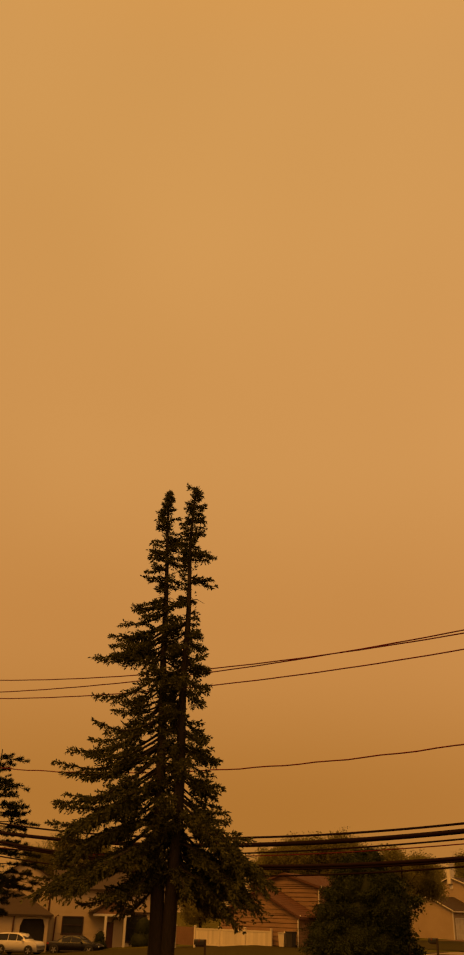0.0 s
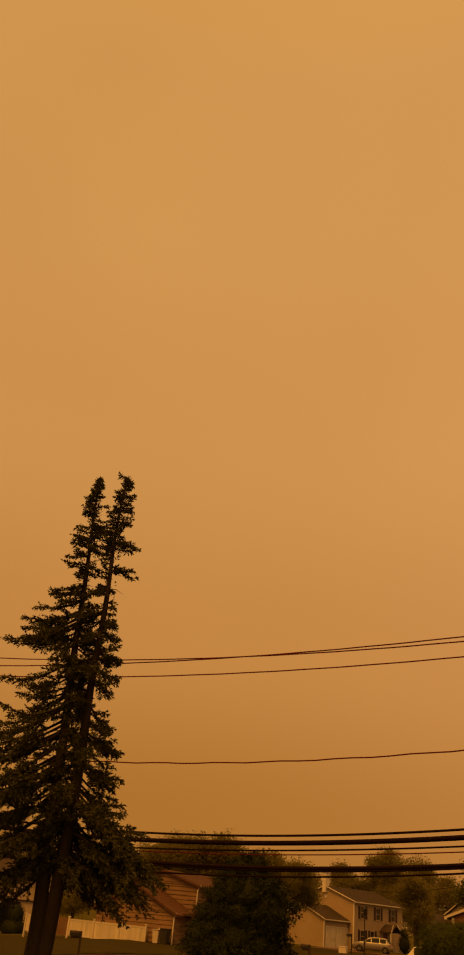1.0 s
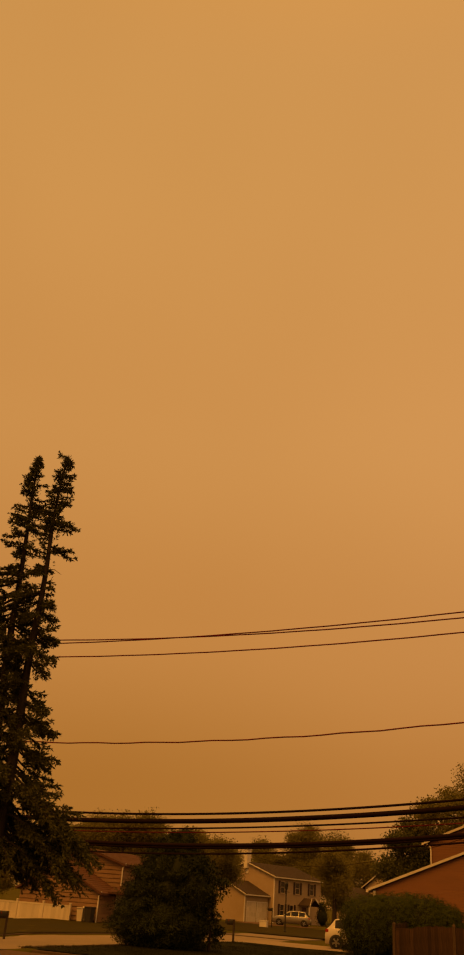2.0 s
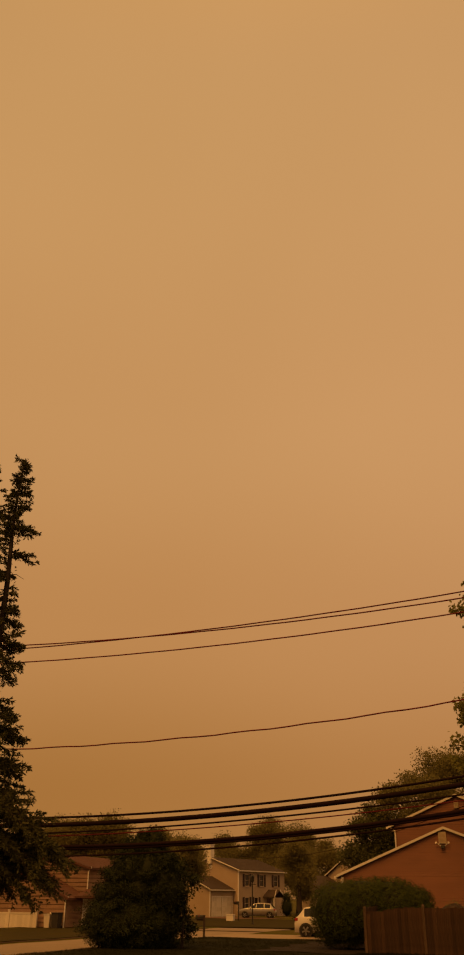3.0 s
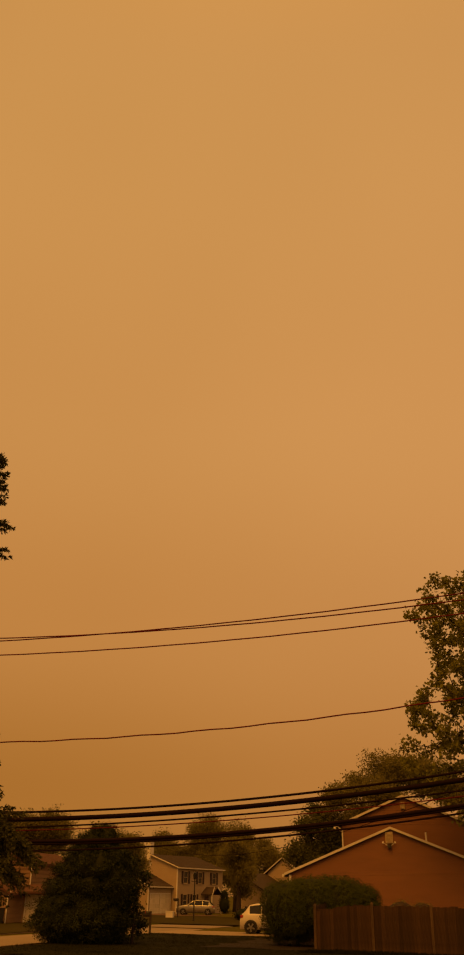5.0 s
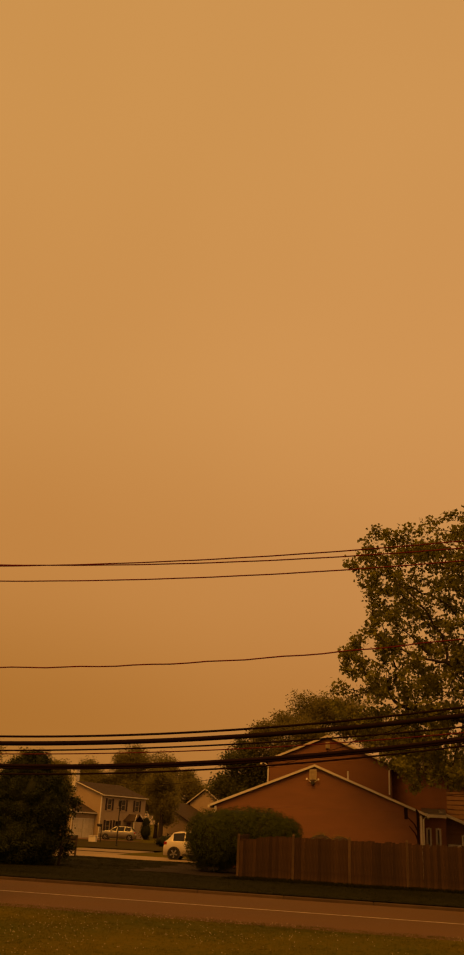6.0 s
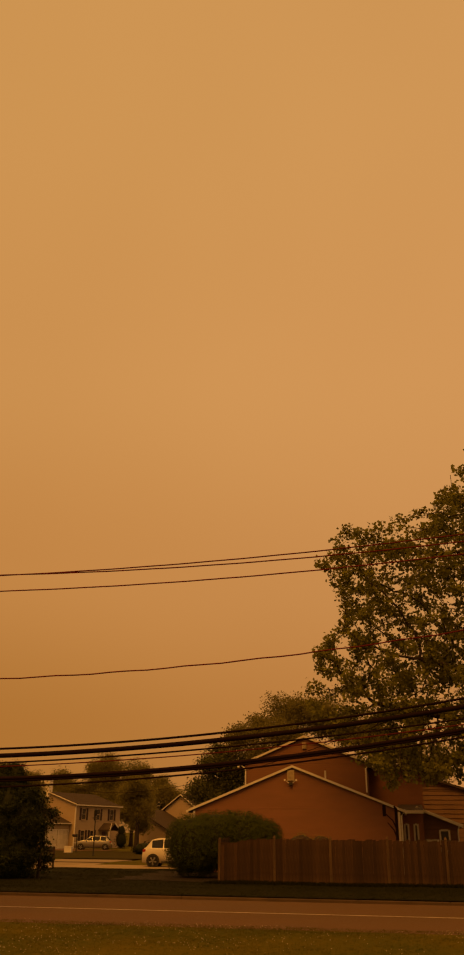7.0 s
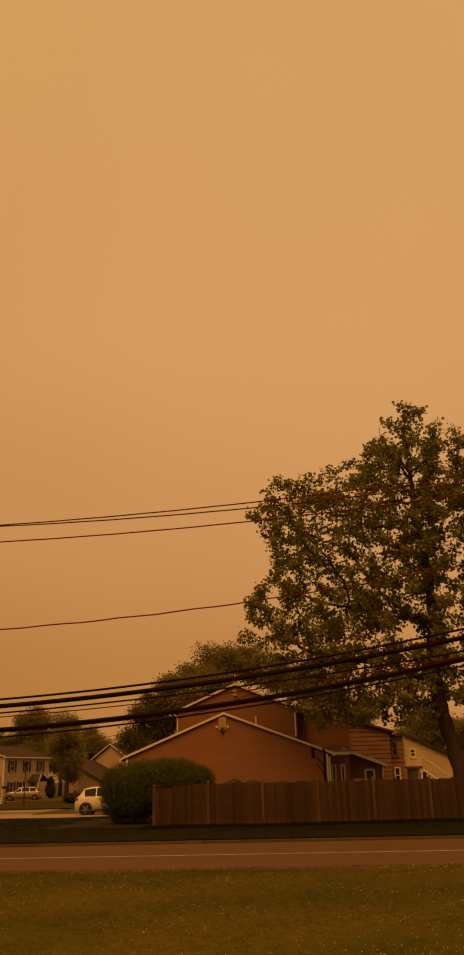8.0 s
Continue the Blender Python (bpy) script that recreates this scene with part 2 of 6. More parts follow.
def height(x, y):
    """The land falls away gently towards the west."""
    z = -1.6 * min(1, max(0, (-x - 0.6 * y - 19) / 24))
    if y < ROAD_S - 0.3:
        z += 0.10 * smooth01((ROAD_S - y) / 3)
    z -= 0.2 * smooth01((y - 38) / 28)
    if y > -8.0 and not (STREET_W < x < STREET_E):
        z += 0.04 * noise.noise((x * 0.3, y * 0.3, 0))
    return z


def sheet(name, x0, x1, y0, y1, step, lift, mat, label, category, edge=None, inside=None):
    """A patch of ground that follows the land."""
    nx, ny = max(1, round((x1 - x0) / step)), max(1, round((y1 - y0) / step))
    vs, fs = [], []
    for j in range(ny + 1):
        for i in range(nx + 1):
            x, y = x0 + (x1 - x0) * i / nx, y0 + (y1 - y0) * j / ny
            if edge:
                x, y = edge(x, y)
            vs.append((x, y, height(x, y) + lift))
    for j in range(ny):
        for i in range(nx):
            a = j * (nx + 1) + i
            fs.append((a, a + 1, a + nx + 2, a + nx + 1))
    return tagged(raw(name, vs, fs, mat, smooth=True), label, category, kind="structure")


def wide_ground():
    xs = sorted({*np.linspace(-1500, -90, 14), *np.linspace(-90, 60, 151), *np.linspace(60, 1500, 14)})
    ys = sorted({*np.linspace(-400, -60, 8), *np.linspace(-60, 110, 171), *np.linspace(110, 2500, 14)})
    vs, fs = [], []
    for y in ys:
        for x in xs:
            z = height(x, y)
            if ROAD_S - 0.2 <= y <= ROAD_N + 0.2:
                z -= 0.16
            elif STREET_W - 0.2 < x < STREET_E + 0.2 and ROAD_N < y < 36:
                z -= 0.14
            vs.append((x, y, z))
    n = len(xs)
    for j in range(len(ys) - 1):
        for i in range(n - 1):
            a = j * n + i
            fs.append((a, a + 1, a + n + 1, a + n))
    return tagged(raw("ground", vs, fs, GRASS, smooth=True), "mown lawn grass sloping gently down to the west", "ground", kind="structure")


wide_ground()
sheet("road", -160, 90, ROAD_S - 0.1, ROAD_N, 1.2, -0.10, ASPHALT, "worn reddish-grey asphalt road", "road")
sheet("street", STREET_W, STREET_E, ROAD_N - 0.3, 29, 1.2, -0.085, DRIVE, "pale worn side street between lawns", "road")
sheet("street", -34, STREET_E - 0.2, 23.5, 29.5, 1.2, -0.04, DRIVE, "pale bend of the side street", "road")
sheet("driveway", STREET_E - 0.1, -3.2, 11.4, 17.2, 1.0, 0.03, DRIVE, "pale concrete driveway beside the red house", "driveway")
sheet("driveway", -37.0, -27.5, 66, 74, 1.0, 0.05, ASPHALT, "dark asphalt driveway before the garage", "driveway")
sheet("lane_line", -90, 60, -14.35, -14.23, 1.5, -0.094, PAINT, "faded white painted line on the road", "road marking")
sheet("verge", STREET_E + 1.0, 60, ROAD_N + 0.12, -0.95, 0.7, 0.03, SHADED_VERGE, "dark green verge grass with painted-in shade between kerb and fence", "verge")
sheet("verge", STREET_E + 0.35, -0.2, -1.0, 11.3, 0.7, 0.022, SHADED_VERGE, "dark green corner lawn with painted-in shade round the evergreen shrub", "verge")
sheet("verge", -60, -3, 29.7, 65.8, 2.0, 0.03, FARLAWN, "dull brownish-green lawn before the far houses", "verge")
sheet("verge", -62, STREET_W - 0.2, ROAD_N + 0.16, 23.3, 1.5, 0.02, FARLAWN, "dull brownish-green lawn of the houses across the street", "verge")
sheet("mulch_bed", -4.9, 0.0, -0.9, 8.6, 0.5, 0.045, DIRT, "dark mulch bed under the clipped hedge", "flower bed",
      edge=lambda x, y: (x + 0.25 * math.sin(y * 2.1), y + 0.3 * math.sin(x * 1.7)))


def kerb(x0, y0, x1, y1, width=0.13, z0=-0.2, z1=-0.005):
    """A row of kerb stones, with joints."""
    run = math.hypot(x1 - x0, y1 - y0)
    n = max(1, round(run / 3.0))
    d = Vector(((x1 - x0) / run, (y1 - y0) / run, 0))
    s = Vector((-d.y, d.x, 0)) * width
    e = thing("kerb", (x0, y0, 0), "weathered grey concrete kerb along the road", "kerb")
    tagged(e, kind="structure")
    for i in range(n):
        a, b = run * i / n + 0.008, run * (i + 1) / n - 0.008
        bm = bmesh.new()
        low, top = [], []
        for q in (d * a, d * b, d * b + s, d * a + s):
            h = height(x0 + q.x, y0 + q.y)
            low.append((q.x, q.y, h + z0)), top.append((q.x, q.y, h + z1))
        hexa(bm, low + top)
        bmesh.ops.bevel(bm, geom=[ed for ed in bm.edges if all(v.co.z > -0.05 + height(x0, y0) for v in ed.verts)], offset=0.02, segments=1, affect="EDGES")
        part("kerb_stone", bm, CONCRETE, e)


kerb(STREET_E + 1.2, ROAD_N, 36, ROAD_N)
kerb(-70, ROAD_N, STREET_W - 1.2, ROAD_N)
kerb(STREET_W, ROAD_N + 1, STREET_W, 27, 0.16)
kerb(STREET_E + 0.16, ROAD_N + 1, STREET_E + 0.16, 10.4, 0.16)


# ---------------------------------------------------------------- houses
def siding(name, mat, parent, origin, turn, width, z0, eave_l, peak_u, peak_z, eave_r, course=0.14, openings=(), thick=0.16, jitter=0.0, label="", lip=0.02, gap=0.0):
    """A wall of lapped courses with real openings (u0, u1, z0, z1). u runs to the right as seen from outside."""
    rnd = random.Random(len(name) * 31 + int(width * 100))
    m = Matrix.Translation(origin) @ Matrix.Rotation(radians(turn), 4, "Z")
    bm = bmesh.new()

    def span(z):
        a = 0.0 if z <= eave_l else peak_u * (z - eave_l) / max(1e-6, peak_z - eave_l)
        b = width if z <= eave_r else width - (width - peak_u) * (z - eave_r) / max(1e-6, peak_z - eave_r)
        return a, b

    top = max(peak_z, eave_l, eave_r)
    cuts = {z0, top, min(eave_l, top), min(eave_r, top)}
    for k in range(int((top - z0) / course) + 1):
        cuts.add(z0 + k * course)
    for o in openings:
        cuts |= {o[2], o[3]}
    cuts = sorted(c for c in cuts if z0 <= c <= top)
    for za, zb in zip(cuts, cuts[1:]):
        if zb - za < 0.004:
            continue
        (a0, b0), (a1, b1) = span(za), span(zb)
        if b0 - a0 < 0.05:
            continue
        zm = (za + zb) / 2
        stops = [(a0, a1)]
        for o in sorted(openings):
            if o[2] < zm < o[3]:
                stops += [(o[0], o[0]), (o[1], o[1])]
        stops.append((b0, b1))
        for (p0, p1), (q0, q1) in zip(stops[::2], stops[1::2]):
            if q0 - p0 < 0.01:
                continue
            pieces = max(1, round((q0 - p0) / 0.9)) if jitter else 1
            for k in range(pieces):
                f, g = k / pieces, (k + 1) / pieces
                j = rnd.uniform(-jitter, jitter)
                l0, l1, r0, r1 = p0 + (q0 - p0) * f, p1 + (q1 - p1) * f, p0 + (q0 - p0) * g, p1 + (q1 - p1) * g
                zl = za + (gap + j if gap else min(0, j) if za > z0 + 0.01 else 0)
                back = 0.06 if gap else thick
                if gap:
                    hexa(bm, [m @ Vector(c) for c in ((l0, back, za), (r0, back, za), (r0, thick, za), (l0, thick, za),
                                                      (l1, back, zb), (max(r1, l1 + 0.002), back, zb), (max(r1, l1 + 0.002), thick, zb), (l1, thick, zb))])
                    if zb - zl < 0.02:
                        continue
                hexa(bm, [m @ Vector(c) for c in ((l0, -lip + j * 0.2, zl), (r0, -lip + j * 0.2, zl), (r0, back, zl if gap else za), (l0, back, zl if gap else za),
                                                  (l1, -0.006, zb), (max(r1, l1 + 0.002), -0.006, zb), (max(r1, l1 + 0.002), back, zb), (l1, back, zb))])
    bmesh.ops.remove_doubles(bm, verts=bm.verts[:], dist=0.0004)
    return part(name, bm, mat, parent, label)


def window(parent, origin, turn, u0, u1, z0, z1, sashes=2, shutters=False, frame_mat=None, name="window"):
    """A framed window set into an opening of a wall."""
    m = Matrix.Translation(origin) @ Matrix.Rotation(radians(turn), 4, "Z")
    fm = frame_mat or TRIM
    t = 0.07
    bm = bmesh.new()
    box(bm, u0 - 0.03, u0 + t, -0.055, 0.1, z0, z1)
    box(bm, u1 - t, u1 + 0.03, -0.055, 0.1, z0, z1)
    box(bm, u0 + t, u1 - t, -0.055, 0.1, z1 - t, z1 + 0.03)
    box(bm, u0 + t, u1 - t, -0.055, 0.1, z0 - 0.03, z0 + t)
    if sashes > 1:
        zm = (z0 + z1) / 2
        box(bm, u0 + t, u1 - t, -0.03, 0.08, zm - 0.03, zm + 0.03)
    bm.transform(m)
    w = part(name, bm, fm, parent)
    bm = boxed(u0 + t, u1 - t, 0.04, 0.055, z0 + t, z1 - t)
    bm.transform(m)
    part("pane", bm, GLASS, w)
    bm = boxed(u0 - 0.08, u1 + 0.08, -0.1, -0.056, z0 - 0.09, z0 - 0.032)
    bm.transform(m)
    part("sill", bm, fm, w)
    if shutters:
        for a, b in ((u0 - 0.45, u0 - 0.05), (u1 + 0.05, u1 + 0.45)):
            bm = boxed(a, b, -0.075, -0.034, z0 - 0.03, z1 + 0.03)
            for k in range(int((z1 - z0) / 0.12)):
                box(bm, a + 0.05, b - 0.05, -0.09, -0.076, z0 + 0.04 + k * 0.12, z0 + 0.1 + k * 0.12)
            bm.transform(m)
            part("shutter", bm, SHUTTER, w)
    return w


def slab(bm, a, b, c, d, thick=0.14):
    """A roof plane through four corners (eave, eave, ridge, ridge), with thickness below."""
    t = Vector((0, 0, thick))
    hexa(bm, [Vector(p) - t for p in (a, b, c, d)] + [Vector(p) for p in (a, b, c, d)])


def gable_roof(parent, x0, x1, y0, y1, eave, xr, ridge, mat=None, side=0.32, rake=0.28, trim=True, name="roof"):
    """A gable roof with its ridge along y, rake boards at the front, fascia and gutters."""
    mat = mat or ROOF
    sl, sr = (ridge - eave) / (xr - x0), (ridge - eave) / (x1 - xr)
    bm = bmesh.new()
    lift = 0.1
    ya, yb = y0 - rake, y1 + rake
    el, er = eave - side * sl + lift, eave - side * sr + lift
    slab(bm, (x0 - side, ya, el), (xr, ya, ridge + lift), (xr, yb, ridge + lift), (x0 - side, yb, el))
    slab(bm, (xr, ya, ridge + lift), (x1 + side, ya, er), (x1 + side, yb, er), (xr, yb, ridge + lift))
    roof = part(name, bm, mat, parent)
    # courses of shingles, as low steps
    bm = bmesh.new()
    for xa, za, xb, zb in ((x0 - side, el, xr, ridge + lift), (x1 + side, er, xr, ridge + lift)):
        n = max(4, int(math.hypot(xb - xa, zb - za) / 0.3))
        for k in range(n):
            f, g = k / n, (k + 1) / n
            p, q = (xa + (xb - xa) * f, za + (zb - za) * f), (xa + (xb - xa) * g, za + (zb - za) * g)
            v = [bm.verts.new(c) for c in ((p[0], ya, p[1] + 0.022), (p[0], yb, p[1] + 0.022), (q[0], yb, q[1] + 0.004), (q[0], ya, q[1] + 0.004))]
            bm.faces.new(v)
            w = [bm.verts.new(c) for c in ((p[0], ya, p[1]), (p[0], yb, p[1]))]
            bm.faces.new((v[1], v[0], w[0], w[1]))
    part("shingles", bm, mat, roof)
    if trim:
        for xa, za, xb, zb in ((x0 - side, el, xr, ridge + lift), (x1 + side, er, xr, ridge + lift)):
            bm = bmesh.new()
            lo, hi = Vector((0, 0, -0.105)), Vector((0, 0, 0.02))
            f = ya - 0.05
            p = [Vector((xa, f, za)), Vector((xb, f, zb)), Vector((xb, ya - 0.003, zb)), Vector((xa, ya - 0.003, za))]
            hexa(bm, [q + lo for q in p] + [q + hi for q in p])
            part("rake_board", bm, TRIM, roof)
            bm = bmesh.new()
            s = -1 if xa < xr else 1
            box(bm, min(xa + s * 0.003, xa + s * 0.13), max(xa + s * 0.003, xa + s * 0.13), ya, yb, za - 0.17, za - 0.03)
            part("gutter", bm, TRIM, roof)
    return roof


def downspout(parent, x, y, z0, z1, kick=0.25):
    bm = bmesh.new()
    tube(bm, [(x + kick, y - 0.02, z1 + 0.22), (x + kick * 0.9, y, z1 + 0.12), (x, y, z1 - 0.1), (x, y, z0)], [0.045] * 4, 6)
    return part("downspout", bm, TRIM, parent, "white metal downspout")


def corner_board(parent, x, y, z0, z1, w=0.12):
    return part("corner_board", boxed(x - w / 2, x + w / 2, y - 0.05, y + 0.08, z0, z1), TRIM, parent)


def garage_door(parent, origin, turn, u0, u1, z0, z1, rows=4, cols=4):
    m = Matrix.Translation(origin) @ Matrix.Rotation(radians(turn), 4, "Z")
    bm = boxed(u0, u1, 0.03, 0.08, z0, z1)
    bm.transform(m)
    d = part("garage_door", bm, GARAGE, parent, "pale panelled garage door")
    for r in range(rows):
        for c in range(cols):
            w, h = (u1 - u0) / cols, (z1 - z0) / rows
            bm = boxed(u0 + c * w + 0.06, u0 + (c + 1) * w - 0.06, 0.012, 0.028, z0 + r * h + 0.06, z0 + (r + 1) * h - 0.06, 0.006)
            bm.transform(m)
            part("panel", bm, GARAGE, d)
    bm = bmesh.new()
    for a, b, c, e in ((u0 - 0.1, u0 - 0.002, z0, z1 + 0.1), (u1 + 0.002, u1 + 0.1, z0, z1 + 0.1), (u0, u1, z1 + 0.002, z1 + 0.1)):
        box(bm, a, b, -0.05, 0.08, c, e)
    bm.transform(m)
    part("door_frame", bm, TRIM, parent)
    return d


def red_house():
    h = thing("red_house", (0, 0, 0), "red clapboard house with white rake boards behind a wooden fence", "house")
    x0, x1, xp, y0 = -3.25, 7.88, 2.24, 8.46
    siding("front_wall", RED, h, (x0, y0, 0), 0, x1 - x0, 0, 3.2, xp - x0, 5.36, 3.2, 0.125)
    siding("side_wall", RED, h, (x0, y0 + 12, 0), -90, 11.8, 0, 3.2, 0, 3.2, 3.2, 0.125)
    siding("side_wall", RED, h, (x1, y0 + 0.18, 0), 90, 11.8, 0, 3.2, 0, 3.2, 3.2, 0.125)
    siding("rear_wall", RED, h, (x1, y0 + 12.2, 0), 180, x1 - x0, 0, 3.2, x1 - xp, 5.36, 3.2, 0.25)
    gable_roof(h, x0, x1, y0, y0 + 12, 3.2, xp, 5.36, rake=0.12)
    corner_board(h, x1 + 0.02, y0 - 0.02, 0, 3.1)
    corner_board(h, x0 - 0.02, y0 - 0.02, 0, 3.1)
    downspout(h, x1 + 0.14, y0 - 0.1, 0, 3.0, 0.2)
    # upper storey, set back
    u0, u1, up, uy = -0.95, 6.2, 2.62, 11.64
    siding("upper_wall", RED, h, (u0, uy, 0), 0, u1 - u0, 3.2, 5.80, up - u0, 7.27, 5.80, 0.125)
    siding("upper_side_wall", RED, h, (u0, uy + 8.5, 0), -90, 8.3, 3.2, 5.80, 0, 5.80, 5.80, 0.125)
    siding("upper_side_wall", RED, h, (u1, uy + 0.18, 0), 90, 8.3, 3.2, 5.80, 0, 5.80, 5.80, 0.125)
    gable_roof(h, u0, u1, uy, uy + 8.5, 5.80, up, 7.27, rake=0.12, name="upper_roof")
    downspout(h, u1 - 0.03, uy - 0.09, 4.2, 5.6, 0.28)
    downspout(h, u0 + 0.05, uy - 0.09, 4.2, 5.6, -0.3)
    siding("rear_block_wall", RED, h, (u1 + 0.02, 15.2, 0), 0, 3.2, 2.6, 6.0, 0, 6.0, 5.5, 0.16)
    bm = bmesh.new()
    slab(bm, (u1 + 0.1, 14.8, 6.15), (u1 + 3.6, 14.8, 5.57), (u1 + 3.6, 19.5, 5.57), (u1 + 0.1, 19.5, 6.15))
    part("rear_block_roof", bm, ROOF, h)
    for vx, vz, vy, s in ((2.15, 4.94, y0, 0.8), (2.62, 6.8, uy, 0.5)):
        v = part("gable_vent", boxed(vx - 0.25 * s, vx + 0.25 * s, vy - 0.09, vy - 0.035, vz - 0.36 * s, vz + 0.36 * s, 0.01), VENT, h, "cream louvred gable vent")
        for k in range(7):
            bm = boxed(vx - 0.2 * s, vx + 0.2 * s, vy - 0.115, vy - 0.092, vz + (-0.3 + k * 0.09) * s, vz + (-0.255 + k * 0.09) * s)
            part("slat", bm, VENT, v)
    fl = part("floodlight", boxed(2.05, 2.25, y0 - 0.18, y0 - 0.035, 4.42, 4.58, 0.02), PLASTIC, h, "twin white floodlight under the gable vent")
    for s in (-1, 1):
        bm = bmesh.new()
        tube(bm, [(2.15 + s * 0.1, y0 - 0.1, 4.55), (2.15 + s * 0.26, y0 - 0.12, 4.66), (2.15 + s * 0.32, y0 - 0.22, 4.7)], [0.018, 0.018, 0.06], 8)
        part("lamp_head", bm, TRIM, fl)
    bm = bmesh.new()
    tube(bm, [(3.93, y0 + 1.6, 4.6), (3.93, y0 + 1.6, 5.3)], [0.05, 0.05], 8)
    part("vent_pipe", bm, TRIM, h)
    # low wing behind on the right
    wy = 12.4
    ops = [(0.22, 0.46, 1.6, 2.55), (0.75, 0.99, 1.6, 2.55)]
    siding("wing_wall", RED, h, (7.95, wy, 0), 0, 1.3, 0, 3.15, 0.0, 3.15, 3.15, 0.16, ops)
    for o in ops:
        window(h, (7.95, wy, 0), 0, *o, sashes=1)
    bm = bmesh.new()
    slab(bm, (7.9, wy - 0.4, 3.28), (9.3, wy - 0.4, 3.28), (9.3, wy + 3, 3.7), (7.9, wy + 3, 3.7))
    part("wing_roof", bm, ROOF, h)
    part("fascia", boxed(7.9, 9.3, wy - 0.47, wy - 0.403, 3.1, 3.27), TRIM, h)
    ops = [(1.06, 1.62, 1.1, 2.26)]
    siding("wing_wall", BROWN, h, (9.1, 13.6, 0), 0, 2.15, 0, 3.3, 0.0, 3.3, 2.5, 0.25, ops, jitter=0.02, gap=0.03)
    window(h, (9.1, 13.6, 0), 0, *ops[0])
    siding("wing_side_wall", BROWN, h, (11.25, 13.78, 0), 90, 5, 0, 2.5, 0, 2.5, 2.5, 0.2)
    bm = bmesh.new()
    slab(bm, (8.9, 13.3, 3.5), (11.5, 13.3, 2.52), (11.5, 19, 2.52), (8.9, 19, 3.5))
    part("wing_roof", bm, ROOF, h)
    bm = bmesh.new()
    hexa(bm, [(8.9, 13.22, 3.36), (11.5, 13.22, 2.36), (11.5, 13.297, 2.36), (8.9, 13.297, 3.36), (8.9, 13.22, 3.53), (11.5, 13.22, 2.55), (11.5, 13.297, 2.55), (8.9, 13.297, 3.53)])
    part("rake_board", bm, TRIM, h)
    downspout(h, 11.2, 13.45, 0, 2.35, 0.1)
    part("low_trim", boxed(9.35, 10.08, 13.35, 13.56, 1.62, 1.75), TRIM, h)
    return h


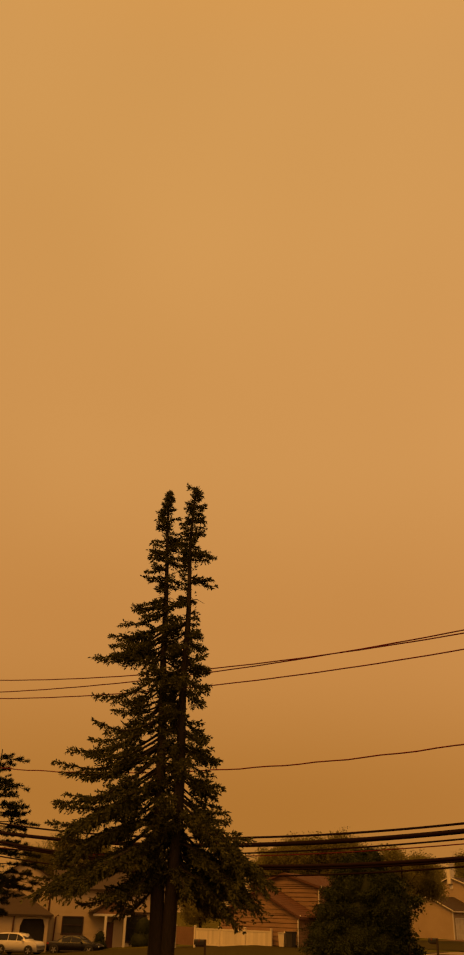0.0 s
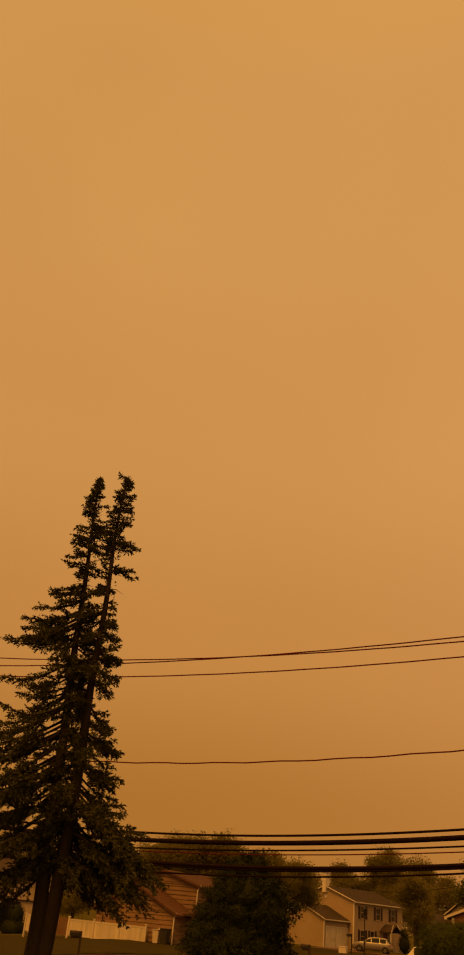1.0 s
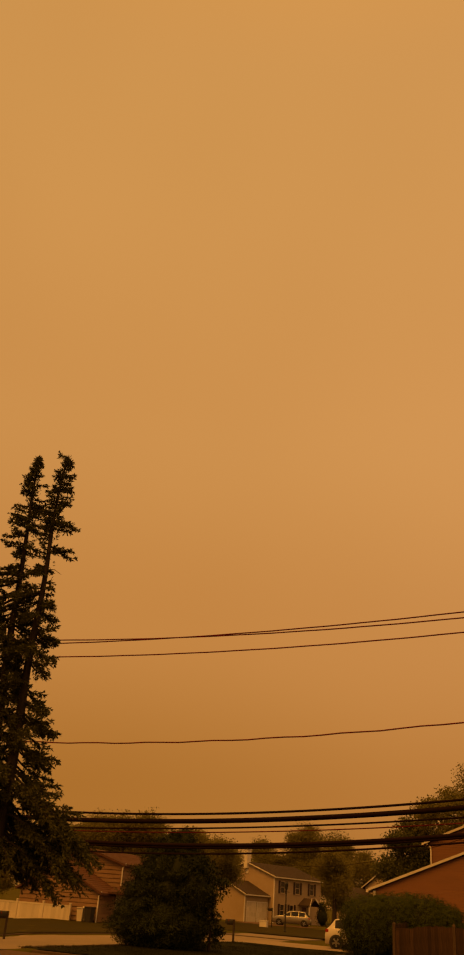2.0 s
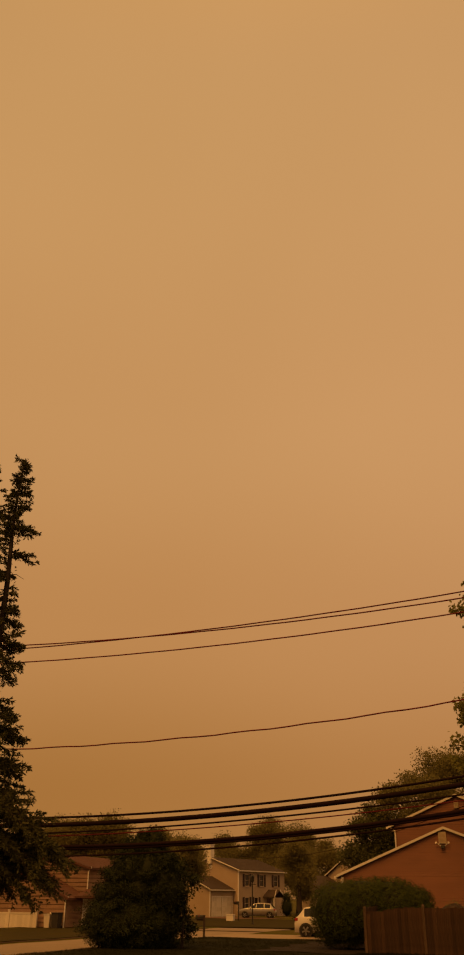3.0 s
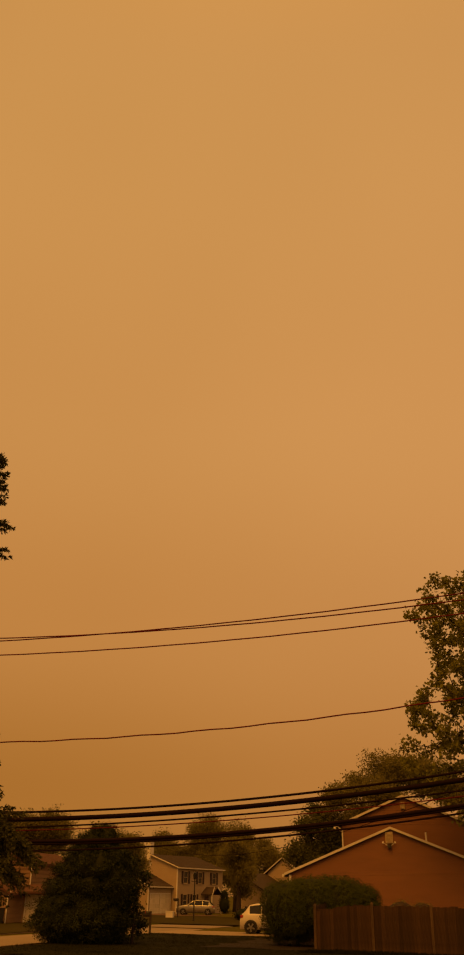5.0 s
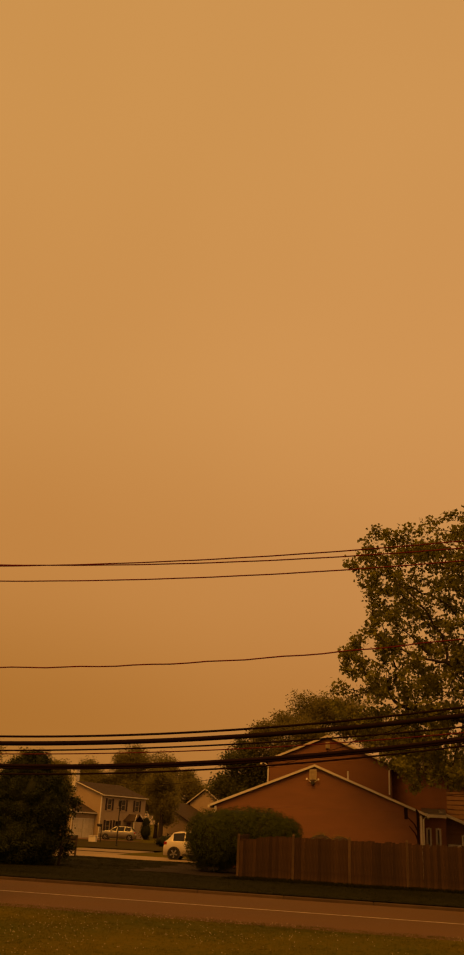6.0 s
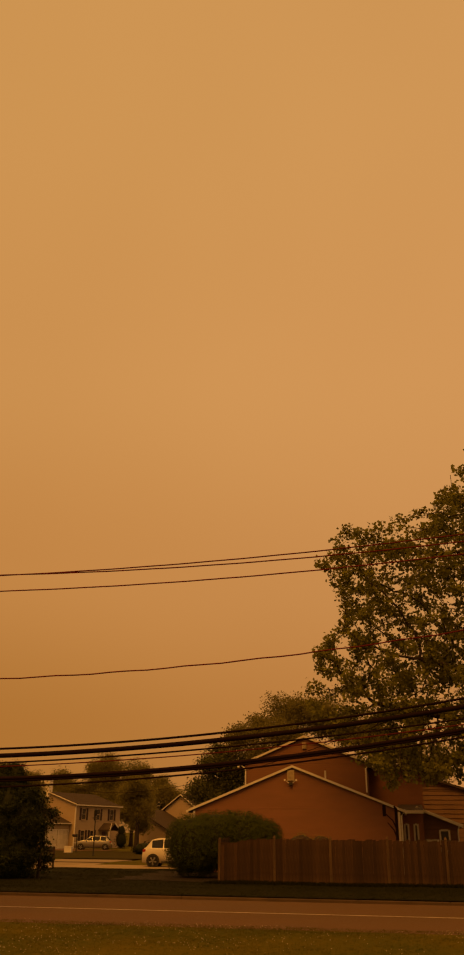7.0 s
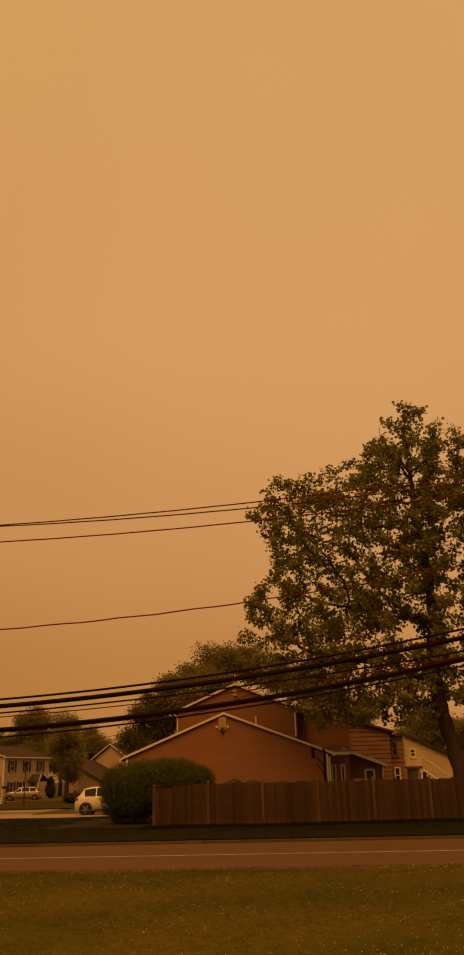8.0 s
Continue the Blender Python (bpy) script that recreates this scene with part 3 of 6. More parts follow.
def two_storey_house():
    """Local x is the front's outward way, -y the gable's. The origin is the corner between them."""
    h = thing("two_storey_house", (-36.2, 79.9, -0.25), "tan two-storey house with dark shutters and a garage wing", "house", rz=-17)
    wdt, lng, ev, rg = 9.8, 10.7, 5.75, 7.45
    siding("gable_wall", TAN, h, (-wdt, 0, 0), 0, wdt, 0, ev, wdt / 2, rg - 0.1, ev, 0.2)
    ops = [(1.2, 2.2, 3.75, 5.25), (4.6, 5.6, 3.75, 5.25), (8.0, 9.0, 3.75, 5.25), (1.2, 2.2, 0.9, 2.4), (3.4, 4.3, 0.9, 2.4), (6.3, 7.3, 0.05, 2.2)]
    siding("front_wall", TAN, h, (0, 0.18, 0), 90, lng - 0.2, 0, ev, 0, ev, ev, 0.2, ops)
    siding("rear_wall", TAN, h, (-wdt, lng, 0), -90, lng - 0.2, 0, ev, 0, ev, ev, 0.25)
    siding("gable_wall", TAN, h, (0, lng + 0.2, 0), 180, wdt, 0, ev, wdt / 2, rg - 0.1, ev, 0.25)
    for o in ops[:5]:
        window(h, (0, 0.18, 0), 90, *o, shutters=True, frame_mat=TAN)
    part("front_door", boxed(-0.1, -0.05, 6.48, 7.48, 0.05, 2.2), DOOR, h, "dark front door")
    gable_roof(h, -wdt, 0, 0, lng, ev, -wdt / 2, rg - 0.1)
    corner_board(h, 0.0, -0.02, 0, ev)
    c = part("chimney", boxed(-wdt / 2 - 0.35, -wdt / 2 + 0.25, -0.45, 0.35, 6.6, 9.0), TRIM, h, "pale boxed chimney")
    part("cap", boxed(-wdt / 2 - 0.42, -wdt / 2 + 0.32, -0.52, 0.42, 9.003, 9.12, 0.02), TRIM, c)
    part("flue", spun(bmesh.new(), [(0.12, 9.123), (0.12, 9.35)], 10, at=(-wdt / 2 - 0.05, -0.1, 0)), STEEL, c)
    v = part("gable_vent", spun(bmesh.new(), [(0.3, -0.08), (0.3, -0.035)], 14, "y", (-wdt / 2, 0, 6.2)), TRIM, h, "round pale gable vent")
    # garage block that carries on the front, its doors facing as the front does
    gx0, gx1, gy = -8.4, -0.9, -5.0
    ops = [(0.3, 2.3, 0.05, 2.4), (2.55, 4.55, 0.05, 2.4)]
    siding("garage_wall", TAN, h, (gx1, gy + 0.18, 0), 90, 4.75, 0, 3.35, 0, 3.35, 3.35, 0.2, ops)
    siding("garage_gable_wall", TAN, h, (gx0, gy, 0), 0, gx1 - gx0, 0, 3.35, 3.75, 4.9, 3.35, 0.2)
    for o in ops:
        garage_door(h, (gx1, gy + 0.18, 0), 90, *o)
    gable_roof(h, gx0, gx1, gy, -0.35, 3.35, -4.65, 4.9, name="garage_roof")
    corner_board(h, gx1 + 0.02, gy - 0.02, 0, 3.25)
    # small gabled porch at the front door
    p = part("porch_roof", bmesh.new(), ROOF, h)
    bm = bmesh.new()
    slab(bm, (-0.05, 5.6, 2.5), (2.0, 5.6, 2.5), (2.0, 6.9, 3.4), (-0.05, 6.9, 3.4), 0.12)
    slab(bm, (-0.05, 6.9, 3.4), (2.0, 6.9, 3.4), (2.0, 8.2, 2.5), (-0.05, 8.2, 2.5), 0.12)
    bm.to_mesh(p.data)
    bm.free()
    for a, b in ((5.6, 6.0), (8.2, 6.9)):
        bm = bmesh.new()
        hexa(bm, [(2.005, a, 2.3), (2.06, a, 2.3), (2.06, b, 3.2), (2.005, b, 3.2), (2.005, a, 2.53), (2.06, a, 2.53), (2.06, b, 3.43), (2.005, b, 3.43)])
        part("rake_board", bm, TRIM, p)
    for yy in (5.75, 8.05):
        part("porch_post", boxed(1.75, 1.89, yy - 0.07, yy + 0.07, 0, 2.42), TRIM, h, "white porch post")
    return h


def shingled_house():
    h = thing("shingled_house", (-26.4, 21.0, 0), "cedar-shingled house with a red-brown roof behind a dark conifer", "house")
    # upper gable
    siding("gable_wall", SHINGLE_WALL, h, (-6.9, 2.2, 0), 0, 6.2, 0, 4.05, 3.1, 5.0, 4.05, 0.3, jitter=0.02, gap=0.05)
    siding("side_wall", SHINGLE_WALL, h, (-0.7, 2.38, 0), 90, 9, 0, 4.05, 0, 4.05, 4.05, 0.3, jitter=0.02, gap=0.05)
    gable_roof(h, -6.9, -0.7, 2.2, 11.5, 4.05, -3.8, 4.95, ROOF_RED, trim=False)
    downspout(h, -0.62, 2.05, 2.2, 3.9, 0.25)
    # lower gabled wing in front
    siding("wing_wall", SHINGLE_WALL, h, (-7.9, -0.6, 0), 0, 7.1, 0, 2.0, 3.55, 3.72, 2.0, 0.3, jitter=0.02, gap=0.05)
    siding("wing_side_wall", SHINGLE_WALL, h, (-0.8, -0.42, 0), 90, 2.5, 0, 2.0, 0, 2.0, 2.0, 0.3, gap=0.05)
    gable_roof(h, -7.9, -0.8, -0.6, 2.1, 2.0, -4.35, 3.7, ROOF_RED, name="wing_roof", trim=False)
    downspout(h, -0.75, -0.75, 0, 1.85, 0.2)
    bm = bmesh.new()
    slab(bm, (-0.6, 0.2, 2.1), (1.4, 0.2, 2.1), (1.4, 2.15, 2.6), (-0.6, 2.15, 2.6))
    part("entry_roof", bm, ROOF_RED, h)
    siding("entry_wall", SHINGLE_WALL, h, (-0.6, 1.2, 0), 0, 2.0, 0, 2.2, 0, 2.2, 2.2, 0.3, [(0.3, 1.5, 0.05, 1.8)], gap=0.05)
    garage_door(h, (-0.6, 1.2, 0), 0, 0.3, 1.5, 0.05, 1.8, 4, 2)
    part("meter_box", boxed(-2.0, -1.65, -0.75, -0.635, 0.4, 1.0, 0.02), VINYL, h)
    return h


def gable_house():
    """The origin is on the ground under the middle of its front; local x runs along the front."""
    h = thing("gable_house", (-54.5, 23.8, -1.5), "cream stucco house with a tall gable and an arched garage door", "house", rz=48.6)
    siding("gable_wall", CREAM, h, (-7.3, 3.0, 0), 0, 5.7, 0, 5.85, 2.85, 7.75, 5.85, 50)
    siding("side_wall", CREAM, h, (-1.6, 3.18, 0), 90, 8, 0, 5.85, 0, 5.85, 5.85, 50)
    gable_roof(h, -7.3, -1.6, 3.0, 11.5, 5.85, -4.45, 7.7, trim=False)
    bm = bmesh.new()
    tube(bm, [(-1.9, 2.9, 5.6), (-1.9, 2.9, 3.3)], [0.06, 0.06], 6)
    part("downspout", bm, DOOR, h, "dark brown downspout")
    ops = [(1.25, 3.2, 1.45, 2.9), (7.1, 9.2, 0.9, 3.2), (5.35, 6.1, 0.1, 2.5)]
    siding("front_wall", CREAM, h, (-1.8, 1.2, 0), 0, 11.6, 0, 5.3, 0, 5.3, 5.3, 50, ops)
    for o in ops[:2]:
        window(h, (-1.8, 1.2, 0), 0, *o, 2, frame_mat=SHUTTER)
    part("front_door", boxed(3.55, 4.3, 1.25, 1.3, 0.1, 2.5), DOOR, h, "dark front door")
    part("belt_trim", boxed(5.9, 9.9, 1.05, 1.178, 3.3, 3.42), SHUTTER, h)
    bm = bmesh.new()
    slab(bm, (-1.7, 0.8, 5.3), (10.2, 0.8, 5.3), (10.2, 6.0, 7.0), (-1.7, 6.0, 7.0))
    part("front_roof", bm, ROOF, h)
    for px in (-1.2, -5.0):
        bm = bmesh.new()
        tube(bm, [(px + 0.25, -1.75 if px < -2 else 1.1, 3.0), (px, -1.7 if px < -2 else 1.1, 2.8), (px - 0.05, -1.7 if px < -2 else 1.1, 0.1)], [0.07] * 3, 6)
        part("downspout", bm, DOOR, h, "dark brown downspout")
    # garage block with a hipped roof and an arched door
    x0, x1 = -8.6, -1.9
    ga, gb, gz = -4.4, -2.2, 2.05
    bm = bmesh.new()
    box(bm, x0, ga, -1.6, -1.4, 0, 3.0)
    box(bm, gb, x1, -1.6, -1.4, 0, 3.0)
    box(bm, x1 - 0.2, x1, -1.399, 3.0, 0, 3.0)
    n = 10
    for k in range(n):
        ua, ub = ga + (gb - ga) * k / n, ga + (gb - ga) * (k + 1) / n
        za, zb = (gz + 0.6 * min(1, 1.6 * math.sqrt(max(0, 1 - ((u - (ga + gb) / 2) / ((gb - ga) / 2)) ** 2))) for u in (ua, ub))
        hexa(bm, [(ua, -1.6, za), (ub, -1.6, zb), (ub, -1.4, zb), (ua, -1.4, za), (ua, -1.6, 3.0), (ub, -1.6, 3.0), (ub, -1.4, 3.0), (ua, -1.4, 3.0)])
    part("garage_wall", bm, CREAM, h)
    part("garage_door", boxed(ga - 0.1, gb + 0.1, -1.35, -1.28, 0, 2.75), CURTAIN, h, "dark arched garage door")
    bm = bmesh.new()
    a, b = (x0 - 0.3, -2.0, 3.0), (x1 + 0.4, -2.0, 3.0)
    slab(bm, a, b, (x1 - 2.9, 1.4, 4.95), (x0 + 2.5, 1.4, 4.95))
    slab(bm, b, (x1 + 0.4, 3.0, 3.0), (x1 - 2.9, 3.0, 4.95), (x1 - 2.9, 1.4, 4.95))
    part("garage_roof", bm, ROOF, h)
    # gabled porch with white posts
    bm = bmesh.new()
    slab(bm, (1.8, -0.4, 3.3), (3.95, -0.4, 4.45), (3.95, 1.15, 4.45), (1.8, 1.15, 3.3))
    slab(bm, (3.95, -0.4, 4.45), (6.1, -0.4, 3.3), (6.1, 1.15, 3.3), (3.95, 1.15, 4.45))
    part("porch_roof", bm, ROOF, h)
    part("porch_beam", boxed(2.2, 5.7, -0.2, 0.0, 3.0, 3.2), TRIM, h)
    bm = bmesh.new()
    v = [bm.verts.new(c) for c in ((2.2, -0.15, 3.21), (5.7, -0.15, 3.21), (3.95, -0.15, 4.2), (2.2, -0.05, 3.21), (5.7, -0.05, 3.21), (3.95, -0.05, 4.2))]
    for f in ((0, 1, 2), (5, 4, 3), (0, 3, 4, 1), (1, 4, 5, 2), (2, 5, 3, 0)):
        bm.faces.new([v[i] for i in f])
    part("porch_gable", bm, BROWN, h)
    for xx in (3.4, 5.22):
        part("porch_post", boxed(xx - 0.11, xx + 0.11, -0.22, 0.02, 0, 2.997, 0.02), TRIM, h, "white porch post")
    return h


def brown_house():
    h = thing("brown_house", (8.6, 24.0, 0), "brown shingled house partly hidden by a maple", "house")
    siding("front_wall", BROWN, h, (-1.0, 0, 0), 0, 5.0, 0, 4.9, 2.5, 5.7, 4.9, 0.3, jitter=0.02, gap=0.05)
    siding("side_wall", BROWN, h, (4.0, 0.18, 0), 90, 7, 0, 4.9, 0, 4.9, 4.9, 0.3, gap=0.05)
    gable_roof(h, -1.0, 4.0, 0, 7, 4.9, 1.5, 5.65, ROOF, trim=False)
    # a narrow bay, set back
    ops = [(0.22, 0.62, 1.3, 2.4), (0.15, 0.55, 3.2, 4.2)]
    siding("bay_wall", BROWN, h, (4.05, 1.2, 0), 0, 1.0, 0, 4.6, 0, 4.6, 4.6, 0.3, ops, jitter=0.02, gap=0.05)
    window(h, (4.05, 1.2, 0), 0, *ops[0])
    window(h, (4.05, 1.2, 0), 0, *ops[1], frame_mat=BROWN)
    siding("bay_side_wall", BROWN, h, (5.05, 1.38, 0), 90, 5.5, 0, 4.6, 0, 4.6, 4.6, 0.3, gap=0.05)
    bm = bmesh.new()
    slab(bm, (3.95, 0.95, 4.72), (5.25, 0.95, 4.72), (5.25, 7, 4.9), (3.95, 7, 4.9))
    part("bay_roof", bm, ROOF, h)
    return h


def yellow_house():
    h = thing("yellow_house", (14.4, 32.0, 0), "pale yellow house with outside stairs and a deck", "house")
    ops = [(0.35, 0.8, 3.2, 3.8), (0.9, 1.6, 0.2, 2.1)]
    siding("front_wall", CREAM, h, (0, 0, 0), 0, 3.8, 0, 4.95, 0.0, 4.95, 3.1, 0.25, ops)
    for o in ops:
        window(h, (0, 0, 0), 0, *o)
    siding("side_wall", CREAM, h, (0, 7, 0), -90, 6.8, 0, 4.9, 0, 4.9, 4.9, 0.25)
    bm = bmesh.new()
    slab(bm, (-0.2, -0.3, 5.18), (4.1, -0.3, 3.08), (4.1, 7.4, 3.08), (-0.2, 7.4, 5.18))
    part("roof", bm, ROOF, h)
    d = part("deck", boxed(-0.8, 1.0, -2.2, -0.05, 2.3, 2.46), POST, h, "wooden deck with pale railing")
    bm = boxed(-0.8, 1.0, -2.25, -2.17, 3.05, 3.13)
    part("handrail", bm, TRIM, d)
    for k in range(12):
        part("baluster", boxed(-0.78 + k * 0.15, -0.73 + k * 0.15, -2.23, -2.19, 2.463, 3.047), TRIM, d)
    for xx in (-0.7, 0.9):
        part("deck_post", boxed(xx - 0.07, xx + 0.07, -2.15, -2.01, 0, 2.297), TRIM, d)
    st = part("stairs", bmesh.new(), POST, h, "wooden outside stairs with a pale handrail")
    bm = bmesh.new()
    for k in range(13):
        box(bm, 1.05 + k * 0.24, 1.33 + k * 0.24, -2.15, -1.15, 2.2 - k * 0.18, 2.25 - k * 0.18)
    bm.to_mesh(st.data)
    bm.free()
    bm = bmesh.new()
    tube(bm, [(1.02, -2.2, 3.15), (4.1, -2.2, 0.9)], [0.05, 0.05], 6)
    part("handrail", bm, TRIM, st)
    bm = bmesh.new()
    tube(bm, [(1.02, -2.2, 2.2), (4.1, -2.2, 0.0)], [0.09, 0.09], 6)
    part("stringer", bm, TRIM, st)
    return h


def distant_house():
    h = thing("distant_house", (-22.6, 66.0, -0.2), "pale gabled house half hidden behind trees", "house", rz=-25)
    siding("gable_wall", TAN, h, (-1.0, 0, 0), 0, 7.5, 0, 4.3, 0.4, 4.5, 1.2, 0.3)
    siding("upper_wall", TAN, h, (-0.6, 5.0, 0), 0, 5.2, 0, 4.9, 2.6, 6.6, 5.0, 0.3)
    bm = bmesh.new()
    slab(bm, (-0.8, -0.3, 4.75), (6.9, -0.3, 1.3), (6.9, 6, 1.3), (-0.8, 6, 4.75))
    part("low_roof", bm, ROOF, h)
    gable_roof(h, -0.6, 4.6, 5.0, 11, 4.9, 2.0, 6.5, name="roof")
    return h


red_house()
two_storey_house()
shingled_house()
gable_house()
brown_house()
yellow_house()
distant_house()


# ---------------------------------------------------------------- fences
def picket_fence():
    f = thing("wooden_fence", (0, -0.78, 0), "weathered brown wooden privacy fence with tall posts", "fence")
    shapes = []
    rnd = random.Random(5)
    for k in range(5):
        bm = bmesh.new()
        w, t, hh = 0.1435, 0.02, 1.74 + 0.012 * k
        box(bm, 0, w, -t, 0, 0.05, hh)
        for v in bm.verts:
            if v.co.z > 1 and v.co.x < 0.01:
                v.co.z -= rnd.uniform(0, 0.03)
        me = bpy.data.meshes.new("picket")
        bm.to_mesh(me)
        bm.free()
        me.materials.append(WOOD)
        shapes.append(me)
    for p in range(10):
        x = p * 2.44
        tip = 1.9 if p else 1.79
        post = part("post", boxed(x - 0.055, x + 0.055, -0.075, 0.035, -0.3, 1.8 if p else 1.72, 0.008), POST, f)
        bm = bmesh.new()
        hexa(bm, [(x - 0.065, -0.085, 1.803 if p else 1.723), (x + 0.065, -0.085, 1.803 if p else 1.723), (x + 0.065, 0.045, 1.803 if p else 1.723), (x - 0.065, 0.045, 1.803 if p else 1.723),
                  (x - 0.02, -0.04, tip), (x + 0.02, -0.04, tip), (x + 0.02, 0.0, tip), (x - 0.02, 0.0, tip)])
        part("finial", bm, POST, post)
        if p == 9:
            break
        for z in (0.35, 1.0, 1.55):
            part("rail", boxed(x + 0.056, x + 2.384, 0.004, 0.045, z - 0.045, z + 0.045), WOOD, f)
        for k in range(16):
            ob = new("picket", rnd.choice(shapes))
            ob.parent = f
            drop = -0.40 * max(0, 1 - k / 9) if p == 0 else 0
            ob.matrix_local = pose(x + 0.063 + k * 0.145, rnd.uniform(-0.006, 0.006), drop * 0.6 + rnd.uniform(-0.015, 0.015), 0, rnd.uniform(-0.25, 0.25), rnd.uniform(-1.5, 1.5))
    # the fence turns back from its end post
    for k in range(30):
        ob = new("picket", rnd.choice(shapes))
        ob.parent = f
        ob.matrix_local = pose(0.02, 0.08 + k * 0.146, rnd.uniform(-0.015, 0.015), 0, 0, 90)
    return f


def vinyl_fence():
    f = thing("vinyl_fence", (-36.2, 19.6, -0.25), "cream vinyl privacy fence on a lawn", "fence", rz=3)
    n, w = 3, 2.3
    for p in range(n + 1):
        post = part("post", boxed(p * w - 0.07, p * w + 0.07, -0.07, 0.07, -0.4, 1.32, 0.01), VINYL, f)
        part("cap", boxed(p * w - 0.09, p * w + 0.09, -0.09, 0.09, 1.323, 1.4, 0.025), VINYL, post)
        if p < n:
            part("rail", boxed(p * w + 0.072, p * w + w - 0.072, -0.03, 0.03, 0.08, 0.2), VINYL, f)
            part("rail", boxed(p * w + 0.072, p * w + w - 0.072, -0.03, 0.03, 1.12, 1.24), VINYL, f)
            for k in range(10):
                a = p * w + 0.08 + k * (w - 0.16) / 10
                part("board", boxed(a, a + (w - 0.16) / 10 - 0.006, -0.012, 0.012, 0.203, 1.117), VINYL, f)
    # a brown board gate, and one more panel past it
    for k in range(11):
        part("gate_board", boxed(-1.78 + k * 0.155, -1.635 + k * 0.155, -0.02, 0.02, 0.05, 1.3), BROWN, f, "brown wooden gate board")
    for z in (0.3, 1.05):
        part("gate_rail", boxed(-1.78, -0.085, 0.022, 0.07, z, z + 0.1), BROWN, f)
    for x in (-1.88, -4.1):
        post = part("post", boxed(x - 0.07, x + 0.07, -0.07, 0.07, -0.6, 1.32, 0.01), VINYL, f)
        part("cap", boxed(x - 0.09, x + 0.09, -0.09, 0.09, 1.323, 1.4, 0.025), VINYL, post)
    for z in (0.08, 1.12):
        part("rail", boxed(-4.028, -1.952, -0.03, 0.03, z, z + 0.12), VINYL, f)
    for k in range(10):
        part("board", boxed(-4.02 + k * 0.206, -3.82 + k * 0.206, -0.012, 0.012, 0.203, 1.117), VINYL, f)
    return f


picket_fence()
vinyl_fence()


# ---------------------------------------------------------------- overhead cables
def cable(name, radius, z_mid, k, x_mid, label, y=-8.5, wobble=0.0, group="overhead cables"):
    """A cable hanging in a parabola along the road."""
    rnd = random.Random(int(z_mid * 100))
    pts = [(x, y, z_mid + k * (x - x_mid) ** 2 + wobble * math.sin(x * 2.3 + z_mid)) for x in np.arange(-48, 30.1, 0.75)]
    bm = bmesh.new()
    tube(bm, pts, [radius] * len(pts), 6)
    return tagged(part(name, bm, WIRE if radius < 0.03 else CABLE, smooth=True), label, "cable", group)


for nm, r, zm, k, xm, lab, wob in (
        ("power_cable", 0.026, 11.960, 0.00214, -8.95, "thin black overhead power cable along the road", 0.004),
        ("power_cable", 0.026, 11.942, 0.00251, -4.10, "thin black overhead power cable crossing another", 0.004),
        ("power_cable", 0.026, 11.273, 0.00238, -6.63, "thin black overhead power cable below a pair", 0.004),
        ("power_cable", 0.027, 7.620, 0.00332, -10.03, "single thin twisted overhead cable", 0.018),
        ("telephone_cable", 0.045, 4.894, 0.00375, -10.66, "black overhead telephone cable above a thick one", 0.0),
        ("telephone_cable", 0.095, 4.617, 0.00347, -11.4, "very thick black overhead telephone cable", 0.0),
        ("telephone_cable", 0.034, 4.294, 0.0026, -14.05, "thin black overhead telephone cable", 0.0),
        ("telephone_cable", 0.022, 4.2, 0.00274, -12.65, "very thin black overhead telephone cable", 0.0),
        ("telephone_cable", 0.074, 3.82, 0.00409, -9.76, "thick lowest black overhead cable bundle", 0.0),
        ("telephone_cable", 0.045, 3.725, 0.00407, -9.85, "thick black cable lashed under another", 0.0),
        ("telephone_cable", 0.036, 3.47, 0.00371, -11.38, "thin black overhead cable below the bundle", 0.0)):
    cable(nm, r, zm, k, xm, lab, wobble=wob)


def service_drop():
    """A faint service wire that leaves the cables towards the houses."""
    a, b = Vector((9.0, -8.4, 6.3)), Vector((-30, 52, 7.4))
    pts = [a.lerp(b, f) - Vector((0, 0, 2.2 * 4 * f * (1 - f))) for f in np.linspace(0, 1, 40)]
    bm = bmesh.new()
    tube(bm, pts, [0.014] * 40, 5)
    tagged(part("service_wire", bm, CABLE, smooth=True), "thin slack service wire running towards the far house", "cable", "overhead cables")


service_drop()


